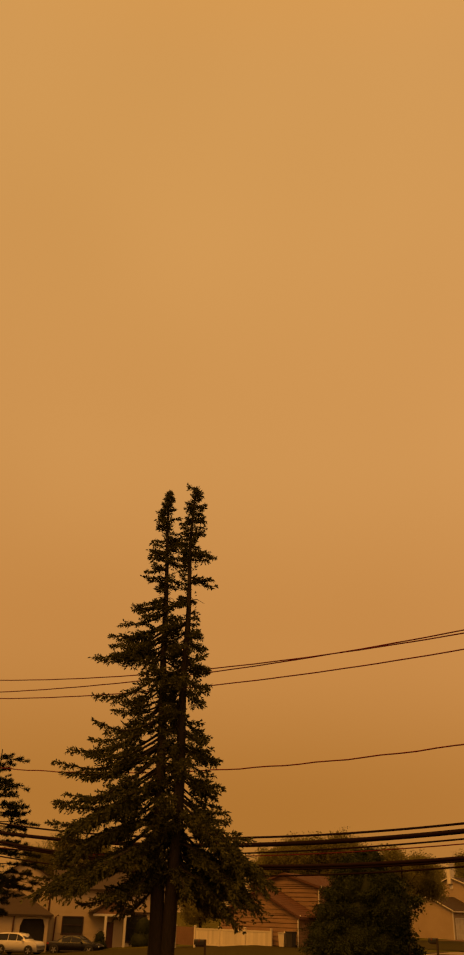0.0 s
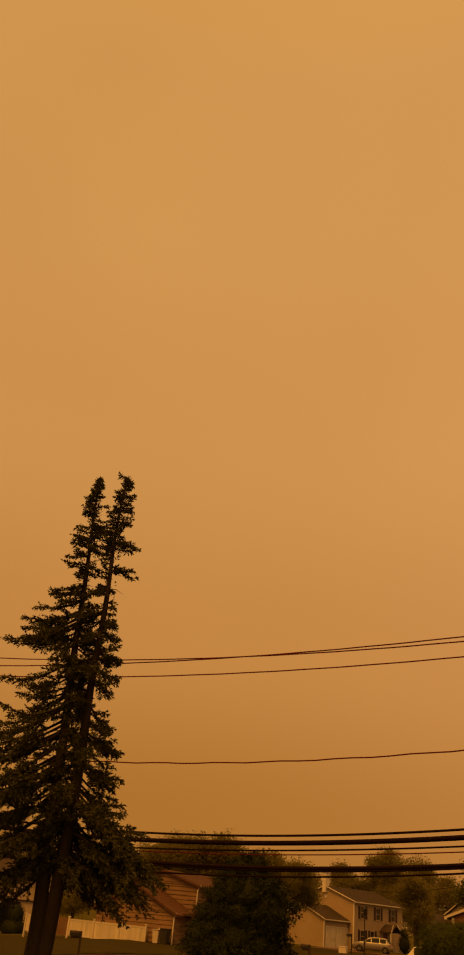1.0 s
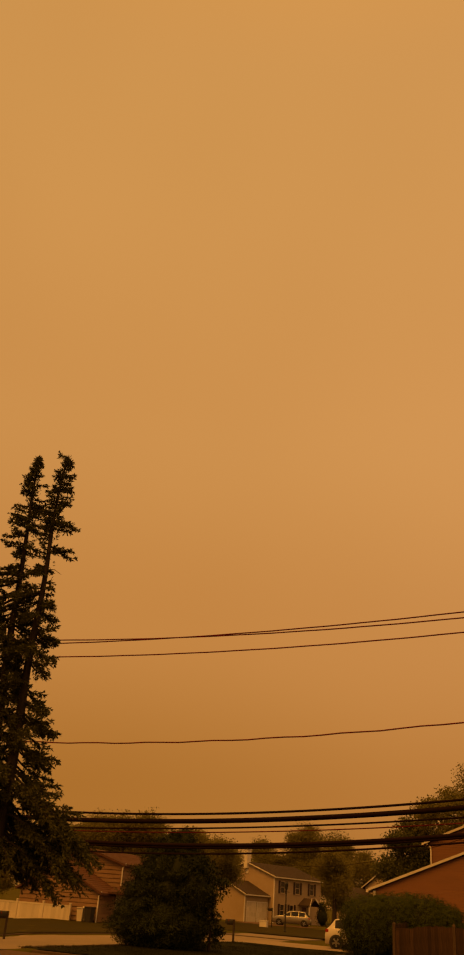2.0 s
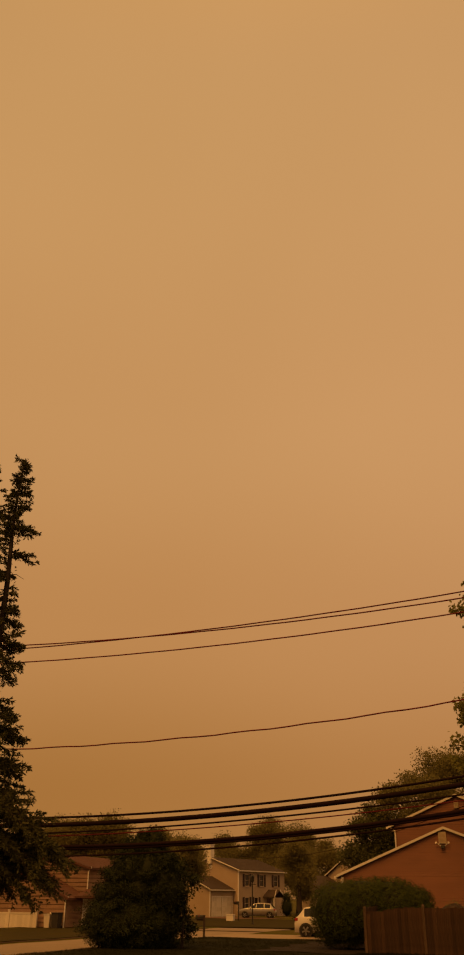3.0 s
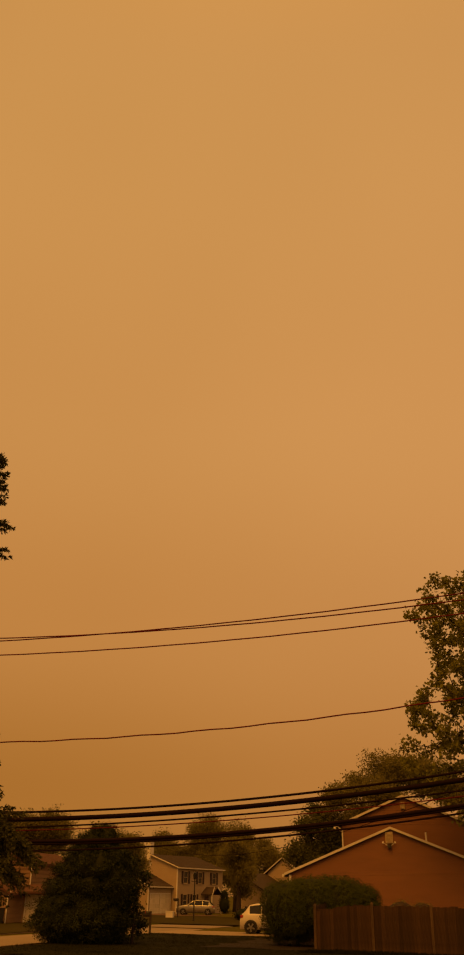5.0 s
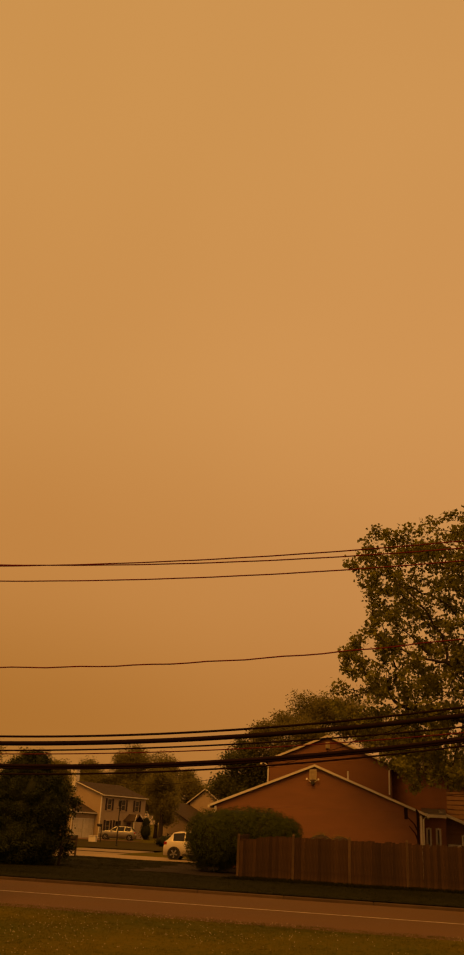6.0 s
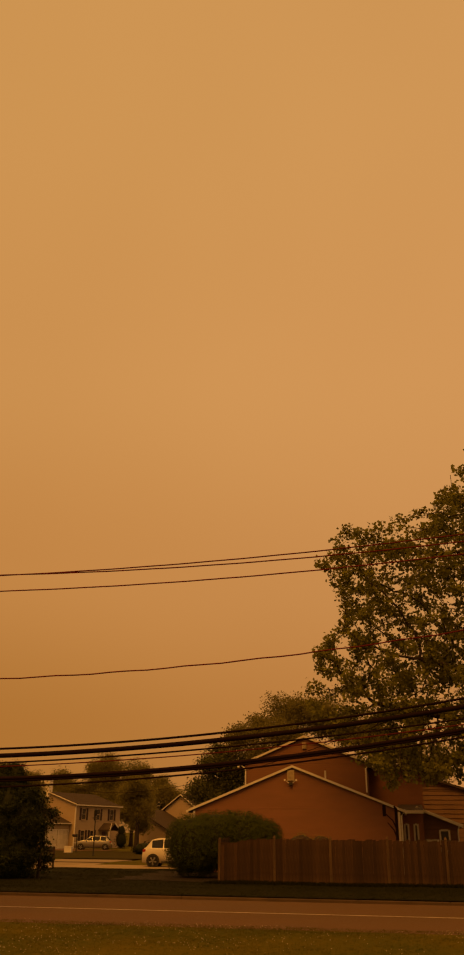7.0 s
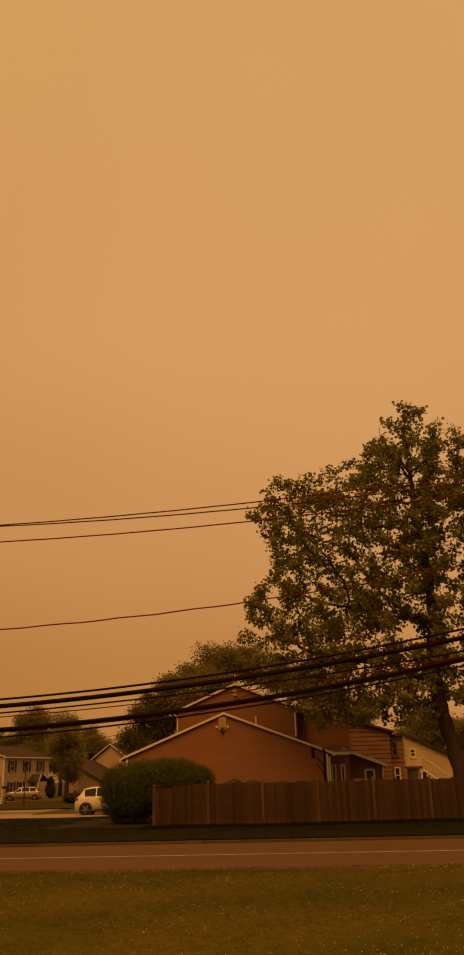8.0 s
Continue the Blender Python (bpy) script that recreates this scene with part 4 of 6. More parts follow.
# ---------------------------------------------------------------- plants
def leaf_mesh(name, base, way, size, mat, parent, rng, width=0.55, fold=0.25, facing=None):
    """Leaves as folded diamonds, at base points, each pointing along its way."""
    n = len(base)
    way = way / np.maximum(np.linalg.norm(way, axis=1, keepdims=True), 1e-6)
    other = rng.normal(size=(n, 3)) if facing is None else facing + rng.normal(size=(n, 3)) * 0.28
    side = np.cross(way, other)
    side /= np.maximum(np.linalg.norm(side, axis=1, keepdims=True), 1e-6)
    up = np.cross(side, way)
    s = np.reshape(size, (-1, 1)) * np.ones((n, 1))
    v = np.empty((n, 4, 3))
    v[:, 0] = base
    v[:, 1] = base + way * s * 0.5 + side * s * width * 0.5 + up * s * fold * 0.4
    v[:, 2] = base + way * s
    v[:, 3] = base + way * s * 0.5 - side * s * width * 0.5 + up * s * fold * 0.4
    me = bpy.data.meshes.new(name)
    me.vertices.add(n * 4)
    me.vertices.foreach_set("co", v.ravel())
    me.loops.add(n * 4)
    me.loops.foreach_set("vertex_index", np.arange(n * 4))
    me.polygons.add(n)
    me.polygons.foreach_set("loop_start", np.arange(n) * 4)
    me.update(calc_edges=True)
    me.materials.append(mat)
    ob = new(name, me)
    ob.parent = parent
    return ob


def ball_points(n, rng, power=0.45):
    d = rng.normal(size=(n, 3))
    d /= np.linalg.norm(d, axis=1, keepdims=True)
    return d * rng.random((n, 1)) ** power


def broad_tree(name, at, lobes, label, mat, leaf=0.17, per=60, leaves=16, clump=0.33, trunk=0.4, depth=1.0, seed=1, fork=0.35, lean=0.0, flat=0.85, category="tree", slim=0.7):
    """A tapered trunk, limbs to the lobes of the crown, and leaves in clumps at the ends of twigs.
    lobes: (x, z, radius) in the plane through the trunk; depth: how far they stray from that plane."""
    rng = np.random.default_rng(seed)
    t = thing(name, at, label, category)
    x0, y0, z0 = at
    tops = max(l[1] + l[2] for l in lobes) - z0
    fz = tops * fork
    wood = bmesh.new()
    cx = float(np.mean([l[0] for l in lobes])) - x0
    spine = [Vector((lean * f + 0.06 * trunk * math.sin(7 * f), 0.05 * math.sin(5 * f), f * tops * 0.86)) for f in np.linspace(0, 1, 12)]
    spine = [p + Vector(((cx * 0.35) * (p.z / tops) ** 2, 0, 0)) for p in spine]
    radii = [trunk * (1.25 - 0.25 * min(1, f * 12)) * (1 - 0.93 * f) + 0.02 for f in np.linspace(0, 1, 12)]
    spine[0].z -= 0.3
    tube(wood, spine, radii, 12)
    bases, ways, sizes = [], [], []
    centres = [np.array((l[0] - x0, rng.uniform(-1, 1) * depth * (l[2] + 0.8), l[1] - z0)) for l in lobes]
    for i, (lx, lz, lr) in enumerate(lobes):
        centre = centres[i]
        want = max(fz * 0.8, centre[2] - lr * 0.6 - 0.55 * abs(centre[0] - cx * 0.3))
        root = min(spine[1:-1], key=lambda p: abs(p.z - want))
        c = Vector(centre)
        mid = root.lerp(c, 0.5) + Vector((rng.uniform(-0.3, 0.3), rng.uniform(-0.3, 0.3), 0.12 * (c - root).length))
        r0 = trunk * 0.32 * (1 - 0.6 * root.z / tops) * min(1, (lr / 1.4) ** 1.3)
        tube(wood, [root, root.lerp(mid, 0.5) + Vector((0, 0, 0.1)), mid, mid.lerp(c, 0.55), c], [r0, r0 * 0.8, r0 * 0.6, r0 * 0.4, r0 * 0.2], 6)
        n = max(6, int(per * lr * lr))
        knots = ball_points(max(4, int(6 + 4.5 * lr * lr)), rng, 0.5) * np.array((lr, lr * 0.95, lr * flat)) * 0.86
        pts = centre + knots[rng.integers(0, len(knots), n)] + ball_points(n, rng, 0.6) * np.array((1, 1, 0.75)) * (0.42 * lr + 0.08)
        for j in range(0, n, 5):
            q = Vector(pts[j])
            s = mid.lerp(c, rng.uniform(0.1, 1.0))
            tube(wood, [s, s.lerp(q, 0.5) + Vector((0, 0, 0.12)), q], [min(0.016, r0 * 0.22), min(0.012, r0 * 0.14), 0.006], 4)
        m = rng.integers(int(leaves * 0.6), int(leaves * 1.5), n)
        owner = np.repeat(np.arange(n), m)
        out = pts[owner] - centre
        b = pts[owner] + np.clip(rng.normal(size=(len(owner), 3)), -1.5, 1.5) * clump * np.array((1, 1, 0.7))
        bases.append(b)
        ways.append(rng.normal(size=b.shape) + out / lr * 0.5 + np.array((0, 0, -0.35)))
        sizes.append(leaf * rng.uniform(0.6, 1.35, len(b)))
    part("trunk", wood, BARK, t, "grey-brown trunk and limbs", smooth=True)
    crown = leaf_mesh("crown", np.concatenate(bases), np.concatenate(ways), np.concatenate(sizes), mat, t, rng, slim)
    return t


def twin_spruce():
    rng = np.random.default_rng(11)
    rnd = random.Random(11)
    t = thing("spruce_tree", (-6.35, -19.57, -0.02), "tall dark spruce with two trunks and ragged drooping branches", "tree")
    t.scale = (1.075, 1.075, 1.08)
    right = Vector((0.765, 0.644, 0))
    away = Vector((-0.644, 0.765, 0))
    # reach of the branches to the west of one trunk and to the east of the other, by height
    west = ((1.7, 1.2), (2.1, 2.4), (2.6, 2.8), (3.5, 2.5), (4.4, 2.4), (5.2, 2.75), (6.2, 2.5), (6.9, 1.5), (7.5, 2.45), (8.1, 1.6), (9.0, 1.8), (9.5, 1.35),
            (10.0, 0.95), (10.4, 0.4), (10.65, 0.25), (10.85, 0.75), (11.6, 0.62), (12.4, 0.5), (13.0, 0.36), (13.8, 0.1))
    east = ((1.6, 1.0), (2.1, 1.9), (2.8, 2.4), (3.4, 1.9), (3.9, 1.5), (4.7, 1.0), (5.5, 1.05), (6.4, 0.45), (7.0, 0.5), (7.4, 0.85), (8.3, 0.6), (9.0, 0.35),
            (9.8, 0.12), (10.55, 0.12), (10.75, 0.75), (11.0, 1.08), (11.6, 0.85), (12.3, 0.7), (13.0, 0.48), (13.9, 0.1))
    bases, ways, sizes = [], [], []
    for which, (xa, bend, top) in enumerate(((-0.38, (-0.22, -0.42, 0.02), 13.85), (0.08, (-0.04, 0.06, -0.28), 13.75))):
        spine = []
        for f in np.linspace(0, 1, 24):
            z = f * top
            d = ramp(z, ((0, bend[2]), (3.2, 0), (7.4, bend[0]), (11, bend[1] * 0.5 + bend[0] * 0.5 - 0.06), (14, bend[1]))) + 0.035 * math.sin(z * 1.3 + which)
            spine.append(Vector((xa + d, 0.15 * which + 0.03 * math.sin(z * 0.9), z - (0.3 if f == 0 else 0))))
        wood = bmesh.new()
        tube(wood, spine, [0.2 * (1 - 0.92 * f ** 0.9) * (1.25 if f == 0 else 1) + 0.01 for f in np.linspace(0, 1, 24)], 10)
        z = 2.9
        while z < top - 0.15:
            for b in range(rnd.choice((5, 6)) if z < 5 else 5 if z < 10.6 else 4):
                az = rnd.uniform(0, math.tau) if rnd.random() < (0.2 if 3.6 < z < 8 else 0.35) else rnd.choice((0, math.pi)) + rnd.gauss(0, 0.45)
                side = math.cos(az)
                zz = z + rnd.uniform(-0.35, 0.35)
                fall = (0.17 + 0.13 * max(0, 1 - zz / 9)) * rnd.uniform(0.5, 1.4)
                tip = zz - (4.4 * fall if zz < 9 else 0.9 * fall * 3 if zz < 10.4 else 0.1)
                if 4.6 < zz < 9 and rnd.random() < 0.12:
                    continue
                reach = ramp(tip, west) * (1.04 if tip < 9 else 1) if side < 0 else ramp(tip, east)
                if which == 0 and side > 0:
                    reach = min(reach, 0.75)
                if which == 1 and side < 0:
                    reach = min(0.9, max(0.35, reach * 0.5))
                both = 0.55 * (ramp(zz, west) + ramp(zz, east))
                ln = (abs(side) * reach + (1 - abs(side)) * min(both, 2.2)) * rnd.uniform(0.62, 1.08)
                ln = ln * (1.0 if zz > 9.8 else 1.08) - (0.1 if zz > 9.8 else 0.05)
                if ln < 0.05:
                    continue
                p0 = min(spine, key=lambda p: abs(p.z - zz)).copy()
                p0.z = zz
                d = right * side + away * math.sin(az)
                sag = -fall * ln * (1 if zz < 9 else 1.3) if zz < 10.4 else -0.12 * ln + 0.02 * ln * rnd.uniform(-4, 6)
                bough, n = [], 9
                for k in range(n):
                    f = k / (n - 1)
                    lift = sag * f * 2 - 0.10 * ln * math.sin(f * math.pi) + (0.07 * ln * max(0, f - 0.6) * 2.5 if zz < 9 else 0.1 * f)
                    bough.append(p0 + d * ln * f + Vector((0, 0, lift)))
                r = 0.02 + 0.011 * ln
                tube(wood, bough, [r * (1 - 0.85 * k / (n - 1)) for k in range(n)], 5)
                # twigs to both sides, hanging
                start = 0.12 if zz > 8.5 else 0.2
                m = int(4 + ln * 19) if zz < 9.8 else int(3 + ln * 19)
                for k in range(m):
                    f = start + (1 - start) * (k + rnd.random()) / m
                    i = min(n - 2, int(f * (n - 1)))
                    q = bough[i].lerp(bough[i + 1], f * (n - 1) - i)
                    tl = (0.13 + (0.42 if zz < 9.8 else 0.16) * (1 - f) * min(1.2, ln)) * rnd.uniform(0.5, 1.2)
                    s = rnd.choice((-1, 1))
                    lateral = Vector((-d.y, d.x, 0)) * s
                    td = (lateral * rnd.uniform(0.1, 0.8) + d * rnd.uniform(0.4, 1.0) + Vector((0, 0, rnd.uniform(-0.9, 0.35) if zz < 10 else rnd.uniform(-0.4, 0.35)))).normalized()
                    steps = max(3, int(tl / 0.05))
                    for j in range(steps):
                        g = j / steps
                        w = q + td * tl * g + Vector((0, 0, -0.12 * tl * g * g))
                        for _ in range(3):
                            bases.append(w)
                            ways.append((td * 1.0 + Vector((rnd.gauss(0, 0.55), rnd.gauss(0, 0.55), rnd.gauss(0, 0.5)))))
                            sizes.append(rnd.uniform(0.07, 0.13))
            z += 0.3 if z < 10 else 0.23
        # leafy leader and sprays hugging the trunk
        for k in range(560):
            zz = top - 2.6 * rnd.random() ** 1.6 if k < 380 else rnd.uniform(2.2, top - 0.3)
            p0 = min(spine, key=lambda p: abs(p.z - zz))
            az = rnd.uniform(0, math.tau)
            d = Vector((math.cos(az), math.sin(az), rnd.uniform(-0.3, 0.9)))
            spread = 0.05 + 0.09 * min(1.5, top - zz) if k < 380 else 0.18
            q = Vector((p0.x, p0.y, zz)) + d * rnd.uniform(0, spread)
            for _ in range(4):
                bases.append(q + Vector((rnd.gauss(0, 0.03), rnd.gauss(0, 0.03), rnd.gauss(0, 0.04))))
                ways.append(d + Vector((rnd.gauss(0, 0.5), rnd.gauss(0, 0.5), rnd.gauss(0.2, 0.5))))
                sizes.append(rnd.uniform(0.06, 0.12))
        # heavy low skirt towards the east
        for k in range(34 if which else 0):
            zz, side = (rnd.uniform(3.1, 4.5), rnd.uniform(0.5, 1.0)) if k < 26 else (rnd.uniform(2.6, 3.4), rnd.uniform(-0.6, 0.9))
            p0 = min(spine, key=lambda p: abs(p.z - zz)).copy()
            d = (right * side + away * rnd.uniform(-0.7, 0.7)).normalized()
            ln = ramp(zz - 1.2, east) * rnd.uniform(0.7, 1.12)
            bough = [p0 + d * ln * f + Vector((0, 0, -0.52 * ln * f * f - 0.14 * ln * f)) for f in np.linspace(0, 1, 8)]
            tube(wood, bough, [0.035 * (1 - 0.8 * f) for f in np.linspace(0, 1, 8)], 5)
            for j in range(int(24 * ln)):
                f = rnd.uniform(0.2, 1.0)
                i = min(6, int(f * 7))
                q = bough[i].lerp(bough[i + 1], f * 7 - i)
                td = (d * rnd.uniform(0.2, 0.8) + Vector((-d.y, d.x, 0)) * rnd.uniform(-0.6, 0.6) + Vector((0, 0, rnd.uniform(-1.0, -0.2)))).normalized()
                tl = rnd.uniform(0.2, 0.5)
                for g in np.linspace(0, 1, 8):
                    for _ in range(3):
                        bases.append(q + td * tl * float(g))
                        ways.append(td + Vector((rnd.gauss(0, 0.5), rnd.gauss(0, 0.5), rnd.gauss(0, 0.4))))
                        sizes.append(rnd.uniform(0.07, 0.13))
        # heavy low skirt of long drooping boughs towards the west
        for k in range(0 if which else 20):
            zz, side = (rnd.uniform(3.2, 5.2), -rnd.uniform(0.45, 1.0)) if k < 20 else (rnd.uniform(5.0, 7.6), -rnd.uniform(0.6, 1.0))
            p0 = min(spine, key=lambda p: abs(p.z - zz)).copy()
            d = (right * side + away * rnd.uniform(-0.7, 0.7)).normalized()
            ln = ramp(zz - 1.0, west) * rnd.uniform(0.75, 1.1)
            bough = [p0 + d * ln * f + Vector((0, 0, -0.42 * ln * f + 0.06 * ln * math.sin(f * math.pi))) for f in np.linspace(0, 1, 8)]
            tube(wood, bough, [0.035 * (1 - 0.8 * f) for f in np.linspace(0, 1, 8)], 5)
            for j in range(int(24 * ln)):
                f = rnd.uniform(0.2, 1.0)
                i = min(6, int(f * 7))
                q = bough[i].lerp(bough[i + 1], f * 7 - i)
                td = (d * rnd.uniform(0.2, 0.8) + Vector((-d.y, d.x, 0)) * rnd.uniform(-0.6, 0.6) + Vector((0, 0, rnd.uniform(-1.0, -0.2)))).normalized()
                tl = rnd.uniform(0.2, 0.5)
                for g in np.linspace(0, 1, 8):
                    for _ in range(3):
                        bases.append(q + td * tl * float(g))
                        ways.append(td + Vector((rnd.gauss(0, 0.5), rnd.gauss(0, 0.5), rnd.gauss(0, 0.4))))
                        sizes.append(rnd.uniform(0.07, 0.13))
        # dead stubs between the trunks
        for _ in range(26):
            zz = rnd.uniform(3.5, 11.5)
            p0 = min(spine, key=lambda p: abs(p.z - zz))
            az = rnd.uniform(0, math.tau)
            d = right * math.cos(az) + away * math.sin(az)
            ln = rnd.uniform(0.2, 0.5)
            tube(wood, [p0, p0 + d * ln * 0.5 + Vector((0, 0, 0.05)), p0 + d * ln + Vector((0, 0, -0.12 * ln))], [0.016, 0.011, 0.004], 4)
        part("trunk", wood, SPRUCE_BARK, t, "straight bare spruce trunk", smooth=True)
    leaf_mesh("needles", np.array([tuple(b) for b in bases]), np.array([tuple(w) for w in ways]), np.array(sizes), NEEDLE, t, rng, 0.36, 0.1)
    return t


def shaggy_shrub(name, at, blobs, label, mat, core_mat, leaf=0.12, per=260, spray=9, seed=3, droop=-0.1, category="shrub", stem=0.12, rough=1.0, boxy=1.0, tiers=0.0):
    """A dense evergreen: an uneven solid core, dark for the shade inside, and a thick coat of sprays. blobs: (x, y, z,
    rx, ry, rz) about its foot.
    """
    rng = np.random.default_rng(seed)
    t = thing(name, at, label, category)
    wood = bmesh.new()
    tube(wood, [(0, 0, -0.2), (0.02, 0, 0.5), (0, 0.03, 1.2)], [stem, stem * 0.9, stem * 0.6], 8)
    part("stem", wood, BARK, t)
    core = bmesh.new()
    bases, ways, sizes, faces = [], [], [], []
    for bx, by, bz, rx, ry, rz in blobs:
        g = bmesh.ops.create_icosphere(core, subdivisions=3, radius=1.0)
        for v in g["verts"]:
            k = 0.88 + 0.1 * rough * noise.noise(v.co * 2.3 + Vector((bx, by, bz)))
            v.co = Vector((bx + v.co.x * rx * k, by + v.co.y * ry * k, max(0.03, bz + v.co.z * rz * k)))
        n = int(per * (rx * ry + rx * rz + ry * rz) / 3)
        d = rng.normal(size=(n, 3))
        d /= np.linalg.norm(d, axis=1, keepdims=True)
        bump = np.array([1 + rough * 0.10 * noise.noise(Vector(q) * 3.1 + Vector((bx, by, bz))) + rough * 0.05 * noise.noise(Vector(q) * 9) for q in d])[:, None]
        if tiers:
            # boughs in ragged storeys, each widest at its lower lip
            saw = np.array([(v[2] * rz + bz + 0.5 * noise.noise(Vector((v[0] * 1.8, v[1] * 1.8, v[2] * 1.2 + bx)))) / tiers % 1.0 for v in d])[:, None]
            bump = bump * (1.12 - 0.28 * saw)
        p = np.array((bx, by, bz)) + np.sign(d) * np.abs(d) ** boxy * np.array((rx, ry, rz)) * bump * rng.uniform(0.84, 1.03, (n, 1))
        keep = p[:, 2] > 0.04
        p, d = p[keep], d[keep]
        owner = np.repeat(np.arange(len(p)), spray)
        b = p[owner] + rng.normal(size=(len(owner), 3)) * leaf * 0.75
        b[:, 2] = np.maximum(b[:, 2], 0.03)
        bases.append(b)
        turn = rng.normal(size=b.shape)
        ways.append(d[owner] * 0.25 + turn - d[owner] * np.sum(turn * d[owner], axis=1, keepdims=True) + np.array((0, 0, droop * 3)))
        faces.append(d[owner] * 0.5 + np.array((0, 0, 0.9)) if tiers else d[owner])
        if tiers:
            ways[-1] = d[owner] * np.array((1, 1, 0.3)) + turn * 0.55 + np.array((0, 0, -0.25))
        sizes.append(leaf * rng.uniform(0.6, 1.4, len(b)))
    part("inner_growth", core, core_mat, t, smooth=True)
    leaf_mesh("foliage", np.concatenate(bases), np.concatenate(ways), np.concatenate(sizes), mat, t, rng, 0.5, facing=np.concatenate(faces))
    return t


twin_spruce()

def grown_tree(name, at, inside, reach, stems, label, mat, count=5600, step=0.36, kill=0.52, near=3.2, thick=0.5, leaves=24, leaf=0.2, spread=0.19, bare=0.045, seed=4):
    """A tree whose limbs fork and grow towards scattered points of its crown, with leaves on the thin twigs.
    inside(x, z): whether the crown reaches there; reach: (x0, x1, z0, z1, depth); stems: chains of bends that are there from the start."""
    rng = np.random.default_rng(seed)
    t = thing(name, at, label, "tree")
    x0, x1, z0, z1, depth = reach
    goals = []
    while len(goals) < count:
        x, z, y = rng.uniform(x0, x1), rng.uniform(z0, z1), rng.uniform(-1, 1)
        f = abs(x - (x0 + x1) / 2) / ((x1 - x0) / 2)
        if abs(y) < math.sqrt(max(0.05, 1 - f * f)) and inside(x, z):
            goals.append((x - at[0], y * depth, z - at[2]))
    goals = np.array(goals)
    pos, par = [np.array((0.0, 0.0, -0.3))], [-1]
    for chain in stems:
        prev = min(range(len(pos)), key=lambda i: np.linalg.norm(pos[i] - np.array(chain[0])))
        for a, b in zip(chain, chain[1:]):
            a, b = np.array(a, float), np.array(b, float)
            n = max(1, int(np.linalg.norm(b - a) / step))
            sway = rng.normal(size=3) * 0.05 * np.linalg.norm(b - a)
            for k in range(1, n + 1):
                pos.append(a + (b - a) * k / n + sway * math.sin(k / n * math.pi) + rng.normal(size=3) * 0.02)
                par.append(prev)
                prev = len(pos) - 1
    best, owner, done = np.full(count, 1e9), np.zeros(count, int), 0
    for _ in range(90):
        fresh = np.array(pos[done:])
        if not len(fresh):
            break
        d = np.linalg.norm(goals[:, None] - fresh[None], axis=2)
        i = d.argmin(axis=1)
        closer = d[np.arange(len(goals)), i] < best
        best[closer], owner[closer] = d[np.arange(len(goals)), i][closer], i[closer] + done
        done = len(pos)
        keep = best > kill
        goals, best, owner = goals[keep], best[keep], owner[keep]
        pull = collections.defaultdict(list)
        for g, b, o in zip(goals, best, owner):
            if b < near:
                pull[o].append((g - pos[o]) / b)
        for o, ways in pull.items():
            way = np.mean(ways, axis=0) + rng.normal(size=3) * 0.16
            size = np.linalg.norm(way)
            if size > 0.15 and len(pos) < 12000:
                pos.append(pos[o] + way / size * step)
                par.append(o)
    pos, par = np.array(pos), np.array(par)
    n = len(pos)
    area = np.zeros(n)
    for i in range(n - 1, 0, -1):
        area[i] = max(area[i], 1.0)
        area[par[i]] += area[i]
    rad = np.maximum(0.012, thick * (area / area[0]) ** 0.5)
    rad[0] *= 1.25
    way = pos - pos[np.maximum(par, 0)]
    way[0] = (0, 0, 1)
    follow = way.copy()
    for i in range(1, n):
        follow[par[i]] += way[i] * (area[i] / area[par[i]])
    way = follow
    way /= np.maximum(np.linalg.norm(way, axis=1, keepdims=True), 1e-6)
    side = np.cross(way, np.array((0.31, 0.82, 0.48)))
    side /= np.maximum(np.linalg.norm(side, axis=1, keepdims=True), 1e-6)
    over = np.cross(way, side)
    sides = 8
    heir = {}
    for i in range(1, n):
        if par[i] not in heir or area[i] > area[heir[par[i]]]:
            heir[par[i]] = i
    ang = np.arange(sides) * math.tau / sides
    ring = pos[:, None] + rad[:, None, None] * (np.cos(ang)[None, :, None] * side[:, None] + np.sin(ang)[None, :, None] * over[:, None])
    foot = pos[np.maximum(par, 0)][:, None] + np.minimum(rad * 1.15, rad[np.maximum(par, 0)])[:, None, None] * (np.cos(ang)[None, :, None] * side[:, None] + np.sin(ang)[None, :, None] * over[:, None])
    verts = np.concatenate((ring, foot), axis=1).reshape(-1, 3)
    first = [par[i] * 2 * sides if heir[par[i]] == i else i * 2 * sides + sides for i in range(1, n)]
    faces = [(f + k, f + (k + 1) % sides, i * 2 * sides + (k + 1) % sides, i * 2 * sides + k) for i, f in enumerate(first, 1) for k in range(sides)]
    raw("trunk", [tuple(v) for v in verts], faces, BARK, t, "grey-brown trunk and forking limbs", smooth=True)
    thin = np.flatnonzero(rad < bare)
    lush = np.array([noise.noise(Vector(p) * 0.75) + 0.6 * noise.noise(Vector(p) * 1.7 + Vector((9, 4, 2))) for p in pos[thin]])
    m = (leaves * np.clip(0.78 + 1.6 * lush, 0.02, 1.8) * rng.uniform(0.6, 1.4, len(thin))).astype(int)
    at_ = np.repeat(thin, m)
    base = pos[at_] + np.clip(rng.normal(size=(len(at_), 3)), -1.7, 1.7) * spread * np.array((1, 1, 0.75))
